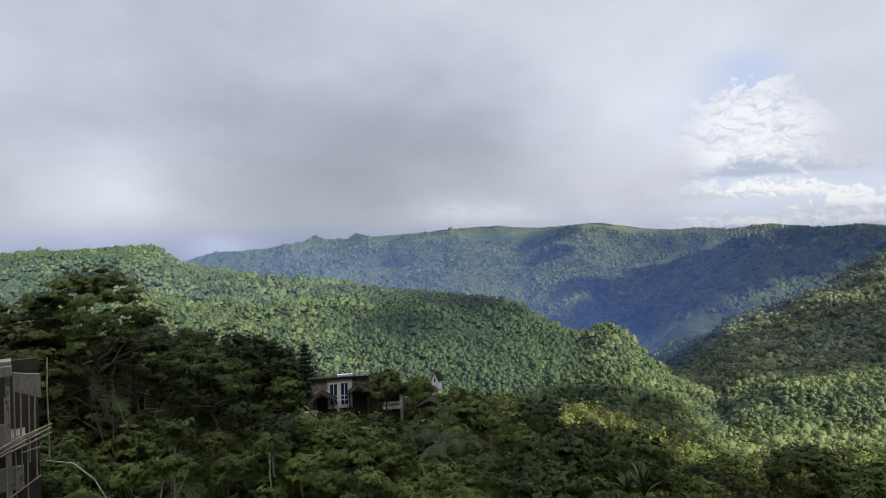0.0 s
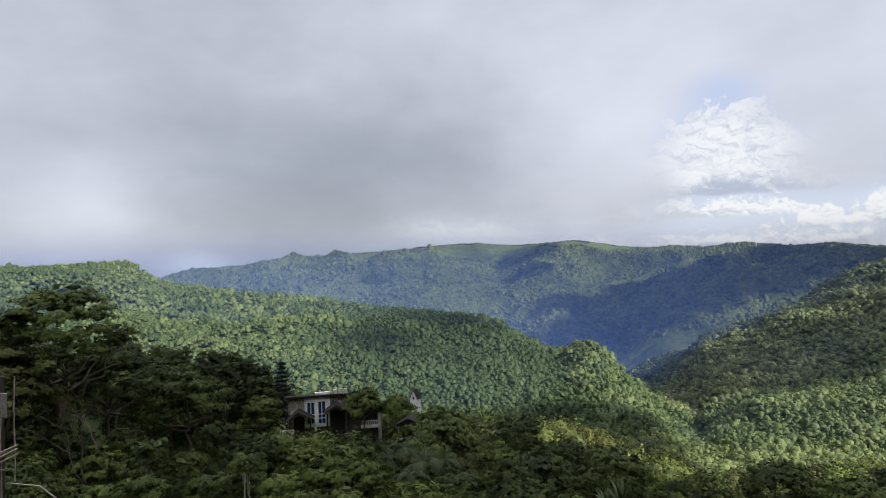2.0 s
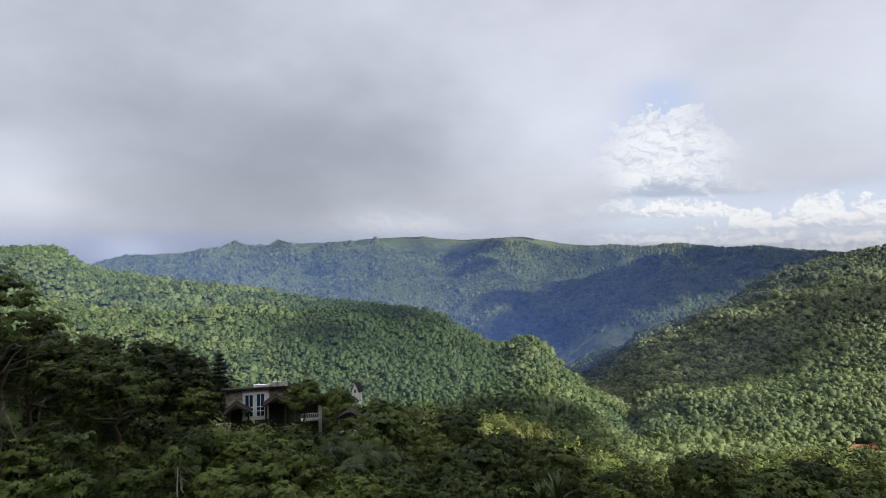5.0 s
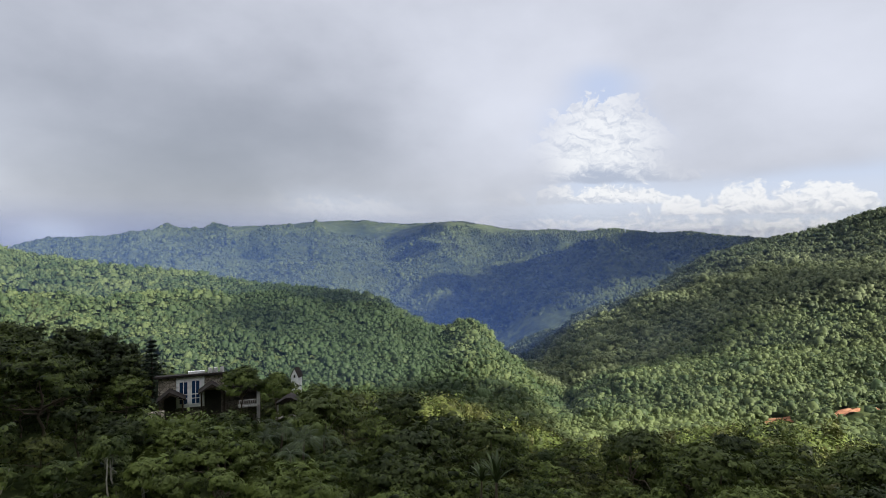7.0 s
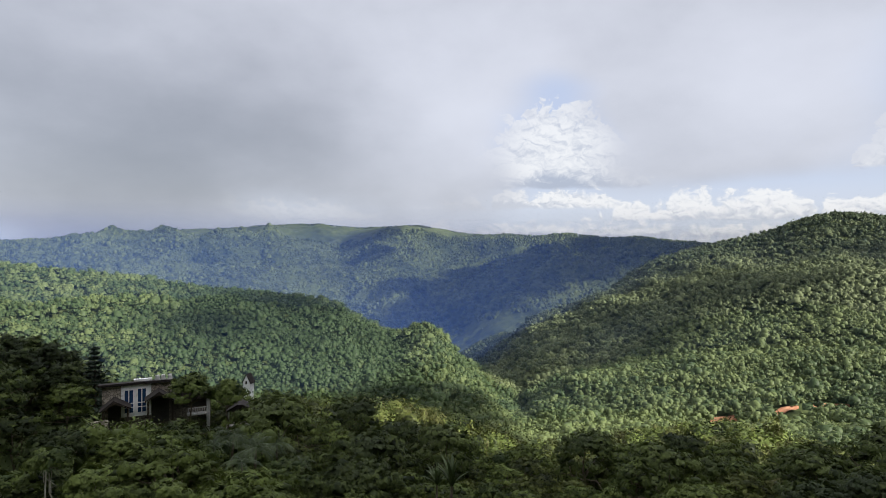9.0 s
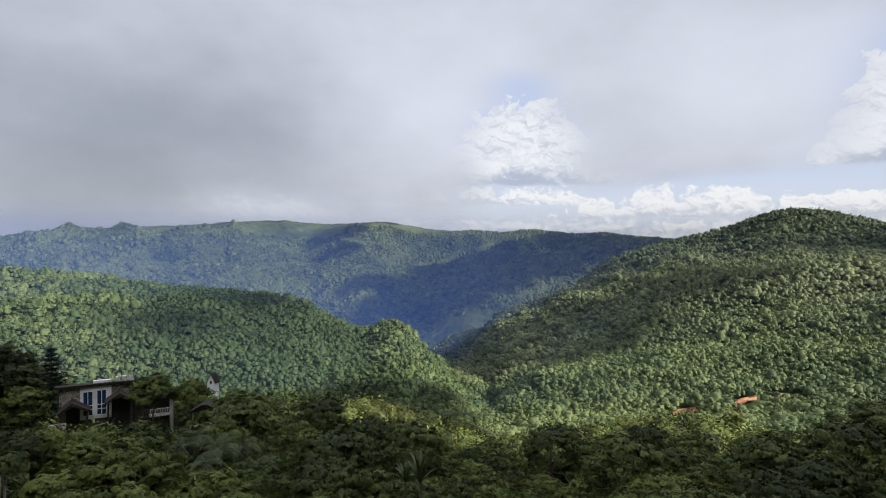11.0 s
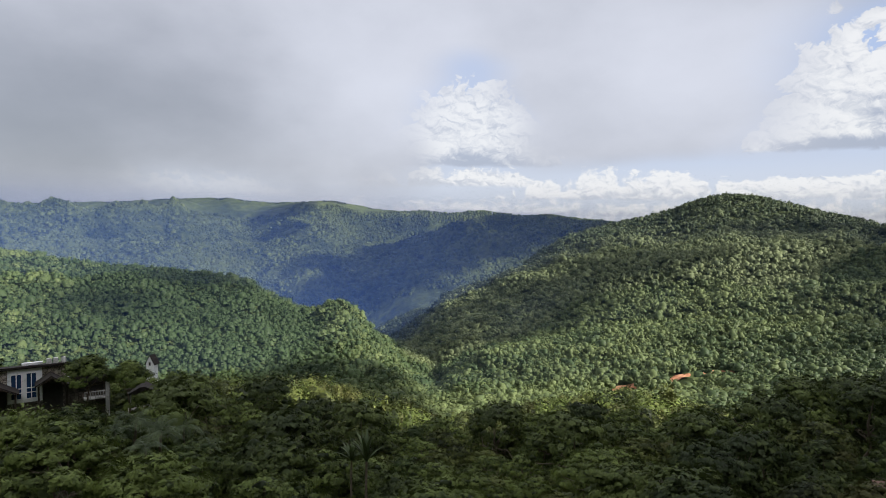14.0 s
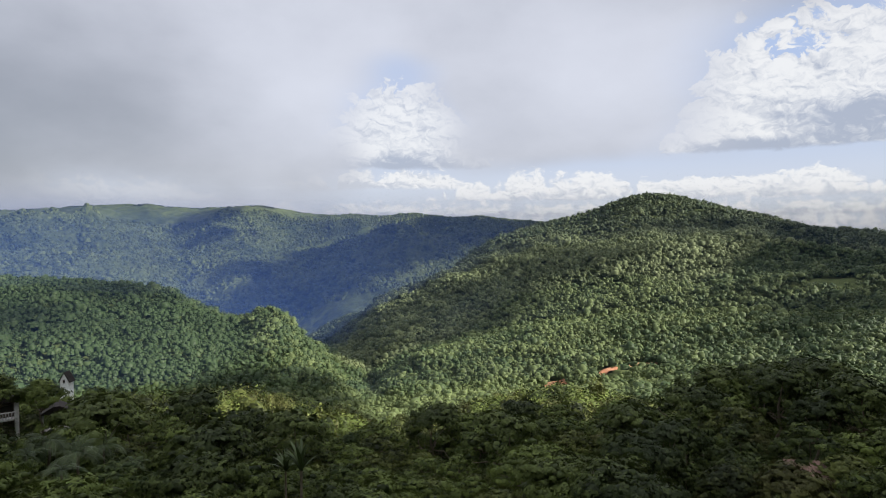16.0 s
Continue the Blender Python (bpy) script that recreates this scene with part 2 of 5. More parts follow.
def stone_material(name, dark, pale, joint):
    """Rubble stone: every stone its own shade, with dark joints and relief."""
    m, n = material(name)
    at = n.add("ShaderNodeTexCoord").outputs["Object"]
    cells = n.add("ShaderNodeTexVoronoi", Vector=at, Scale=3.4)
    rim = n.add("ShaderNodeTexVoronoi", {"feature": "DISTANCE_TO_EDGE"}, Vector=at, Scale=3.4).outputs["Distance"]
    shade = n.add("ShaderNodeSeparateColor", Color=cells.outputs["Color"]).outputs[0]
    colour = n.mix(n.math("ADD", n.math("MULTIPLY", shade, 0.75), n.math("MULTIPLY", n.noise(at, 14.0, 4.0), 0.25)), dark, pale)
    colour = n.mix(n.step(rim, 0.02, 0.08), joint, colour)
    skin = n.add("ShaderNodeBsdfPrincipled", Base_Color=colour, Roughness=0.9)
    relief = n.add("ShaderNodeBump", Strength=0.8, Distance=0.05, Height=n.step(rim, 0.0, 0.15))
    n.put(skin.inputs["Normal"], relief.outputs[0])
    n.add("ShaderNodeOutputMaterial", Surface=skin.outputs[0])
    return m


STONE_WALL = stone_material("stone_facing", (0.20, 0.165, 0.13), (0.55, 0.48, 0.40), (0.10, 0.085, 0.07))
STONE_DARK = stone_material("dark_stone_facing", (0.06, 0.05, 0.042), (0.22, 0.185, 0.155), (0.03, 0.026, 0.022))
ROOF = rough_material("dark_brown_roof", (0.011, 0.009, 0.0085), (0.030, 0.024, 0.021), 1.5, rough=0.85)
WOOD = rough_material("dark_wood", (0.025, 0.018, 0.014), (0.06, 0.045, 0.035), 2.0)
OLD_WHITE = rough_material("weathered_white", (0.34, 0.335, 0.32), (0.52, 0.51, 0.49), 1.5, spots=(0.24, 0.23, 0.21))


def glass_material():
    m, n = material("blue_window_glass")
    skin = n.add("ShaderNodeBsdfPrincipled", Base_Color=(0.018, 0.045, 0.115, 1), Roughness=0.08)
    skin.inputs["Specular IOR Level"].default_value = 0.6
    n.add("ShaderNodeOutputMaterial", Surface=skin.outputs[0])
    return m


GLASS = glass_material()


def ground_material():
    m, n = material("grass_and_scrub")
    at = n.add("ShaderNodeNewGeometry").outputs["Position"]
    big = n.noise(at, 0.012, 5.0)
    mid = n.noise(at, 0.16, 5.0, 0.6)
    small = n.noise(at, 1.6, 4.0, 0.7)
    f = n.math("ADD", n.math("MULTIPLY", big, 0.4), n.math("ADD", n.math("MULTIPLY", mid, 0.35), n.math("MULTIPLY", small, 0.25)))
    colour = n.mix(n.step(f, 0.35, 0.68), (0.028, 0.040, 0.014), (0.075, 0.090, 0.036))
    colour = n.mix(n.step(n.noise(at, 0.03, 6.0, 0.7), 0.62, 0.72), colour, (0.110, 0.108, 0.052))
    skin = n.add("ShaderNodeBsdfPrincipled", Base_Color=colour, Roughness=0.95)
    skin.inputs["Specular IOR Level"].default_value = 0.05
    relief = n.add("ShaderNodeBump", Strength=0.8, Distance=0.6, Height=mid)
    n.put(skin.inputs["Normal"], relief.outputs[0])
    n.add("ShaderNodeOutputMaterial", Surface=skin.outputs[0])
    return m


GROUND = ground_material()

# ================= the lie of the land =================
# Each belt of the land: a distance and a height by bearing (degrees to the right of straight ahead).
TREE_TOP = 6.0


def gentle(az, table):
    """The same as by_bearing, with the corners rounded off."""
    return sum(by_bearing(az + d, table) * w for d, w in ((-1.8, 0.2), (-0.8, 0.2), (0, 0.2), (0.8, 0.2), (1.8, 0.2)))


def by_bearing(az, table):
    return np.interp(az, [row[0] for row in table], [row[1] for row in table])


# beyond 85 and -60 degrees an unseen hill is added to shade the near slope
NEAR_75 = [(-180, 25), (-110, 22), (-60, -10), (-36, -14), (-30, -15), (-20, -19), (-10, -19), (0, -26), (10, -32), (20, -34), (30, -34), (40, -32),
           (50, -30), (57, -25), (62, -24), (70, -24), (85, -10), (100, 6), (115, 22), (125, 28), (180, 25)]
NEAR_140 = [(-180, 80), (-110, 75), (-60, -10), (-36, -24), (-24, -23), (-13, -31), (-5, -38), (3, -41), (14, -42), (20, -47), (25, -52), (30, -50),
            (36, -46), (42, -43), (48, -45), (55, -48), (70, -46), (85, -25), (100, 12), (113, 45), (125, 86), (180, 80)]
NEAR_210 = [(-180, 132), (-110, 122), (-60, -30), (-36, -50), (-20, -52), (-5, -62), (14, -62), (20, -68), (25, -75), (30, -72), (36, -66), (42, -62),
            (50, -64), (70, -56), (85, -30), (100, 16), (113, 62), (125, 144), (180, 132)]
VALLEY_290 = [(-180, 185), (-110, 165), (-60, -40), (-36, -70), (-10, -85), (5, -85), (20, -88), (25, -92), (35, -82), (45, -78), (60, -66), (74, -56),
              (85, -35), (100, 20), (113, 74), (125, 198), (180, 185)]
MID_R = [(-180, 430), (-60, 560), (-36, 560), (-25, 520), (-15, 480), (0, 460), (8, 440), (13, 430), (17, 410), (21, 385), (25, 370), (30, 420), (180, 430)]
MID_EL = [(-40, 0.9), (-35.9, 0.7), (-33.4, 0.85), (-31.5, 0.7), (-29.8, 0.8), (-27.9, 1.08), (-25.2, 1.16), (-24.1, 0.26), (-22.8, -0.51), (-19.6, -1.13),
          (-14.8, -1.82), (-11.3, -2.21), (-7.7, -2.87), (-4.5, -3.51), (-1.4, -3.88), (2.3, -4.25), (4.9, -4.57), (7.0, -5.14), (9.1, -6.47), (11.1, -7.52),
          (12.8, -7.77), (13.6, -7.27), (15.1, -7.01), (16.6, -8.0), (17.9, -9.96), (19.3, -11.37), (20.7, -12.74), (22.5, -13.57), (24.6, -15.2)]
MID_Z = [(24.6, -101), (27, -94), (30, -86), (40, -72), (50, -62), (60, -58), (70, -52), (80, -40), (100, 26), (114, 86), (130, 180), (180, 175)]
SADDLE_580 = [(-180, 120), (-110, 110), (-60, -60), (-36, -80), (0, -110), (17, -130), (22, -120), (25, -80), (30, -60), (35, -42), (40, -20), (50, -4),
              (60, -22), (70, -28), (85, 30), (110, 100), (130, 120), (180, 120)]
RIGHT_EL = [(14, -13), (19.1, -10.06), (21.2, -9.26), (23.3, -8.39), (25.9, -6.77), (29.1, -5.65), (31.8, -4.18), (33.4, -2.6), (35.5, -1.28), (38.1, -0.24),
            (40.2, 0.38), (43.2, 1.03), (45.3, 1.63), (47.2, 2.41), (49.1, 2.83), (51.5, 2.63), (53.8, 2.14), (56.4, 1.46), (59, 0.86), (61.8, -0.09),
            (64.4, -0.32), (66.9, -0.62), (80, -0.5)]
BACK_1100 = [(-180, 0), (-60, -120), (-20, -150), (0, -180), (15, -230), (25, -200), (40, -160), (80, -120), (180, 0)]
SPUR_1500 = [(-180, -60), (-30, -150), (-20, -90), (-15, -62), (-10, -50), (-5, -60), (0, -90), (4, -122), (7.5, -172), (9, -150), (11, -105), (13, -120), (16, -200),
             (19, -131), (22, -80), (25, -43), (27.6, -28), (29.6, -48), (31.2, -84), (34, -110), (40, -130), (60, -140), (180, -60)]
FACE_1850 = [(-180, -80), (-30, -120), (-20, -44), (-10, -8), (-5, -2), (0, -12), (5, -45), (9, -78), (12, -40), (14, -12), (18, -50), (25, -90), (30, -85),
             (35, -50), (40, -40), (60, -80), (180, -80)]
FAR_EL = [(-60, -2), (-26, -1.2), (-22.3, -0.53), (-20.7, -0.24), (-17.4, 0.21), (-15.7, 0.15), (-14.5, -0.14), (-13.2, 0.08), (-10.7, 0.89), (-7.5, 1.43),
          (-4.4, 1.5), (-1.2, 1.78), (0.9, 1.88), (3.8, 2.05), (5.1, 2.12), (8.8, 1.78), (11.4, 1.9), (14.4, 2.04), (17.8, 1.45), (20.6, 1.15), (22.9, 1.2),
          (25.1, 0.9), (28.4, 1.2), (31.8, 0.8), (34.3, 0.85), (36.7, 0.6), (39.3, 0.37), (46, 0.1), (60, -1)]
FAR_R = 2250.0


def fbm(x, y, seed, octaves=4):
    """Smooth wandering noise in numpy, about -1 to 1."""
    out = np.zeros_like(x)
    amp = 1.0
    rng = np.random.RandomState(seed)
    for o in range(octaves):
        for _ in range(3):
            a, ph = rng.uniform(0, 2 * np.pi, 2)
            k = 2.0 ** o
            u = (x * np.cos(a) + y * np.sin(a)) * k
            v = (-x * np.sin(a) + y * np.cos(a)) * k
            out += amp / 3 * np.sin(u + ph + 1.3 * np.sin(v * 0.7 + ph * 2))
        amp *= 0.5
    return out


def ravines(x, y):
    """Sharp crests and rounded hollows, wandering: about -1 to 1."""
    wx, wy = x + 45 * fbm(x * 0.009, y * 0.009, 31, 2), y + 45 * fbm(x * 0.009, y * 0.009, 32, 2)
    out = np.zeros_like(x)
    for k, (size, amount) in enumerate(((0.0075, 1.0), (0.017, 0.62), (0.036, 0.34))):
        out = out + amount * (1 - 2.2 * np.abs(fbm(wx * size, wy * size * 0.7, 40 + k, 1)))
    return out


def land(x, y):
    """Height of the ground at x, y (arrays)."""
    x, y = np.asarray(x, float), np.asarray(y, float)
    az, r = np.degrees(np.arctan2(x, y)), np.hypot(x, y)
    ones = np.ones_like(r)
    front = np.clip((105 - np.abs(az)) / 30, 0, 1)
    mid_r = by_bearing(az, MID_R)
    mid_z = np.where((az > -60) & (az < 24.6), mid_r * np.tan(np.radians(by_bearing(az, MID_EL))) - TREE_TOP, by_bearing(az, MID_Z))
    left = np.clip((-az - 60) / 45, 0, 1)
    mid_z = np.where(az < -60, (1 - left) * mid_r * 0.0157 + left * 170, mid_z)
    right_z = front * (700 * np.tan(np.radians(by_bearing(az, RIGHT_EL))) - TREE_TOP) + (1 - front) * 100
    right_z = np.where(az < 14, np.minimum(right_z, -150 - 0 * az) * front + (1 - front) * 100, right_z)
    far_z = FAR_R * np.tan(np.radians(by_bearing(az, FAR_EL))) - 8
    knots_r = [0 * ones, 12 * ones, 30 * ones, 75 * ones, 140 * ones, 210 * ones, 290 * ones, mid_r, 580 * ones, 700 * ones, 1100 * ones, 1500 * ones,
               1850 * ones, FAR_R * ones, 3200 * ones, 6000 * ones]
    back = 1 - front
    knots_z = [-10 * ones, -13 * front - 7 * back, -23.5 * front - 1 * back, by_bearing(az, NEAR_75), by_bearing(az, NEAR_140), by_bearing(az, NEAR_210),
               by_bearing(az, VALLEY_290), mid_z, by_bearing(az, SADDLE_580), right_z, gentle(az, BACK_1100), gentle(az, SPUR_1500),
               gentle(az, FACE_1850), far_z, -160 * ones, -230 * ones]
    z = knots_z[-1].copy()
    crest = np.full_like(r, 1e9)
    for i in range(len(knots_r) - 1):
        a, b = knots_r[i], knots_r[i + 1]
        inside = (r >= a) & (r < b)
        t = np.clip((r - a) / np.maximum(b - a, 1e-6), 0, 1)
        t = 0.55 * t + 0.45 * t * t * (3 - 2 * t)
        z = np.where(inside, knots_z[i] * (1 - t) + knots_z[i + 1] * t, z)
    for c in (mid_r, 700 * ones, FAR_R * ones):
        crest = np.minimum(crest, np.abs(r - c) / c)
    rough = np.interp(r, [0, 60, 200, 300, 420, 900, 1300, 2000, 2250, 2320, 6000], [0, 0.6, 1.5, 4, 5, 9, 24, 26, 14, 2, 2])
    rough = rough * np.clip(crest / 0.10, 0.06, 1)
    # spurs and ravines fold the far face, large ones with small ones on their flanks
    far = np.where(r < 900, 0.0, ravines(x, y))
    near = fbm(x * 0.035, y * 0.035, 3, 3)
    folds = 0.5 * near + 1.0 * ravines(x * 2.3 + 500, y * 2.3)
    lumps = np.where(r < 900, near + np.clip((r - 230) / 70, 0, 1) * (folds - near), far)
    return z + rough * lumps


def mesh_of(name, verts, faces, mats, smooth=False, tones=None):
    """One mesh from arrays of corners and of faces that all have the same number of corners."""
    verts, faces = np.asarray(verts, np.float32), np.asarray(faces, np.int32)
    me = bpy.data.meshes.new(name)
    me.vertices.add(len(verts))
    me.vertices.foreach_set("co", verts.ravel())
    k = faces.shape[1]
    me.loops.add(faces.size)
    me.loops.foreach_set("vertex_index", faces.ravel())
    me.polygons.add(len(faces))
    me.polygons.foreach_set("loop_start", np.arange(len(faces), dtype=np.int32) * k)
    if smooth:
        me.polygons.foreach_set("use_smooth", np.ones(len(faces), bool))
    if tones is not None:
        me.attributes.new("tone", "FLOAT", "POINT").data.foreach_set("value", np.asarray(tones, np.float32))
    me.materials.append(mats)
    me.update(calc_edges=True)
    return me


def build_ground():
    bearings = np.concatenate([np.arange(-180, -60, 4.0), np.arange(-60, 85, 0.5), np.arange(85, 180, 4.0)])
    radii = np.concatenate([[4], np.geomspace(10, 1000, 120), np.geomspace(1020, 4950, 70)])
    a, r = np.meshgrid(np.radians(bearings), radii, indexing="ij")
    x, y = r * np.sin(a), r * np.cos(a)
    z = land(x, y)
    verts = np.stack([x, y, z], -1).reshape(-1, 3)
    na, nr = a.shape
    i, j = np.meshgrid(np.arange(na), np.arange(nr - 1), indexing="ij")
    i2 = (i + 1) % na
    faces = np.stack([i * nr + j, i2 * nr + j, i2 * nr + j + 1, i * nr + j + 1], -1).reshape(-1, 4)
    # close the middle with one small fan of quads folded to a point
    centre = len(verts)
    verts = np.vstack([verts, [[0, 0, -10.0]]])
    tris = np.array([[centre, (k + 1) % na * nr, k * nr] for k in range(na)])
    faces = np.vstack([np.stack([faces[:, 0], faces[:, 1], faces[:, 2]], -1), np.stack([faces[:, 0], faces[:, 2], faces[:, 3]], -1), tris])
    faces = faces[:, ::-1]
    ob = new("ground", mesh_of("ground", verts, faces, GROUND, smooth=True))
    return tagged(ob, "green hilly ground with scrub, valleys and a far ridge", "ground", kind="structure")


build_ground()

# ================= woods =================
RNG = np.random.RandomState(11)
ICO = bmesh.new()
bmesh.ops.create_icosphere(ICO, subdivisions=1, radius=1.0)
ICO.verts.ensure_lookup_table()
ICO_V = np.array([v.co[:] for v in ICO.verts])
ICO_F = np.array([[v.index for v in f.verts] for f in ICO.faces])
ICO.free()


OCTA_V = np.array([(1, 0, 0), (-1, 0, 0), (0, 1, 0), (0, -1, 0), (0, 0, 1), (0, 0, -1)], float)
OCTA_F = np.array([(0, 2, 4), (2, 1, 4), (1, 3, 4), (3, 0, 4), (2, 0, 5), (1, 2, 5), (3, 1, 5), (0, 3, 5)])


def leaf_cards(centres, normals, sizes, rng, long=1.5):
    """Small three-cornered leaf sprays at centres, facing normals."""
    n = len(centres)
    normals = normals / (np.linalg.norm(normals, axis=1, keepdims=True) + 1e-9)
    ref = rng.normal(size=(n, 3))
    u = np.cross(normals, ref)
    u /= np.linalg.norm(u, axis=1, keepdims=True) + 1e-9
    v = np.cross(normals, u)
    s = sizes[:, None]
    p0 = centres - u * s * long * 0.5 - v * s * 0.42
    p1 = centres - u * s * long * 0.4 + v * s * 0.42
    p2 = centres + u * s * long * 0.6 - normals * s * 0.15
    return np.stack([p0, p1, p2], 1).reshape(-1, 3), np.arange(n * 3).reshape(n, 3)


def jitter_grid(step, r0, r1, a0, a1, rng):
    """Places in a sector, about one every step metres."""
    k = int(r1 / step) + 2
    gx, gy = np.meshgrid(np.arange(-k, k + 1), np.arange(-k, k + 1))
    x = (gx + 0.5 * (gy % 2)).ravel() * step + rng.uniform(-0.42, 0.42, gx.size) * step
    y = gy.ravel() * step * 0.9 + rng.uniform(-0.42, 0.42, gx.size) * step
    az, r = np.degrees(np.arctan2(x, y)), np.hypot(x, y)
    keep = (r > r0) & (r < r1) & (az > a0) & (az < a1)
    return x[keep], y[keep]


def canopy(name, x, y, radius, height, cards, card_size, mat, label, rng, bodies=True, top_limit=None, core=(ICO_V, ICO_F), kinds=None):
    """A wood too large to count: every crown is a lumpy core with ragged leaf sprays round it."""
    n = len(x)
    z = land(x, y)
    tone = rng.uniform(0, 1, n) if kinds is None else np.clip(kinds(x, y) + rng.uniform(-0.06, 0.06, n), 0, 1)
    rad = radius * np.clip(np.exp(rng.normal(0, 0.28, n)), 0.5, 1.7)
    tall = height * rng.uniform(0.62 if cards else 0.9, 1.15 if cards else 1.08, n)
    if top_limit is not None:
        tall = np.minimum(tall, np.maximum(top_limit(x, y) - z, 1.0))
    mid = np.stack([x, y, z + tall - rad * 0.9], -1)
    verts, faces, tones = [], [], []
    base = 0
    # leaf sprays, gathered into tufts
    tufts = rng.normal(size=(n, cards // 7 + 1, 3))
    d = np.repeat(tufts, 7, axis=1)[:, :cards] + rng.normal(scale=0.30, size=(n, cards, 3)) if cards else np.zeros((n, 0, 3))
    d[..., 2] = np.abs(d[..., 2]) * 0.9 - 0.15
    d /= np.linalg.norm(d, axis=2, keepdims=True)
    lump = 1 + 0.34 * np.sin(d[..., 0] * 4 + tone[:, None] * 40) * np.cos(d[..., 1] * 4 + tone[:, None] * 23)
    c = mid[:, None, :] + d * (rad[:, None] * lump)[..., None] * np.array([1, 1, 0.95]) * rng.uniform(0.68 if bodies else 0.40, 1.18, (n, cards, 1))
    nrm = d + rng.normal(scale=0.36 if cards > 100 else 0.22, size=d.shape) + np.array([0, 0, 0.22])
    sizes = (card_size * rad / radius)[:, None] * rng.uniform(0.6, 1.4, (n, cards))
    v, f = leaf_cards(c.reshape(-1, 3), nrm.reshape(-1, 3), sizes.ravel(), rng)
    verts.append(v), tones.append(np.repeat(np.clip(tone[:, None] + rng.uniform(-0.2, 0.2, (n, cards)), 0, 1).ravel(), 3))
    faces.append(f)
    base += len(v)
    if bodies:
        core_v, core_f = core
        k = len(core_v)
        wob = 0.65 + 0.55 * rng.uniform(size=(n, k, 1))
        yaw = rng.uniform(0, 2 * np.pi, (n, 1))
        spun = np.stack([core_v[None, :, 0] * np.cos(yaw) - core_v[None, :, 1] * np.sin(yaw), core_v[None, :, 0] * np.sin(yaw) + core_v[None, :, 1] * np.cos(yaw),
                         np.broadcast_to(core_v[None, :, 2], (n, k))], -1)
        v = mid[:, None, :] + spun * wob * rad[:, None, None] * np.array([0.64, 0.64, 0.62])
        if cards > 100:
            v[..., 2] = np.where(core_v[None, :, 2] < -0.3, np.minimum(v[..., 2], z[:, None] + 0.3), v[..., 2])
        f = core_f[None] + (np.arange(n) * k)[:, None, None] + base
        # core tone is lowered, except far off, to paint the crown's inner shade
        verts.append(v.reshape(-1, 3)), faces.append(f.reshape(-1, 3)), tones.append(np.repeat(tone * (1.0 if kinds is far_tone else 0.55), k))
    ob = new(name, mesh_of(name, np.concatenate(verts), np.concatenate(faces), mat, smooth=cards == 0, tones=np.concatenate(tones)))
    return tagged(ob, label, "forest", kind="stuff")


DOME_V = np.array([(0, 0, 1.0)] + [(0.72 * math.cos(a), 0.72 * math.sin(a), 0.62) for a in np.arange(5) * 1.2566] + [(math.cos(a), math.sin(a), -0.25) for a in np.arange(5) * 1.2566 + 0.628])
DOME_F = np.array([(0, 1 + k, 1 + (k + 1) % 5) for k in range(5)] + [(1 + k, 6 + k, 1 + (k + 1) % 5) for k in range(5)] + [(6 + k, 6 + (k + 1) % 5, 1 + (k + 1) % 5) for k in range(5)])


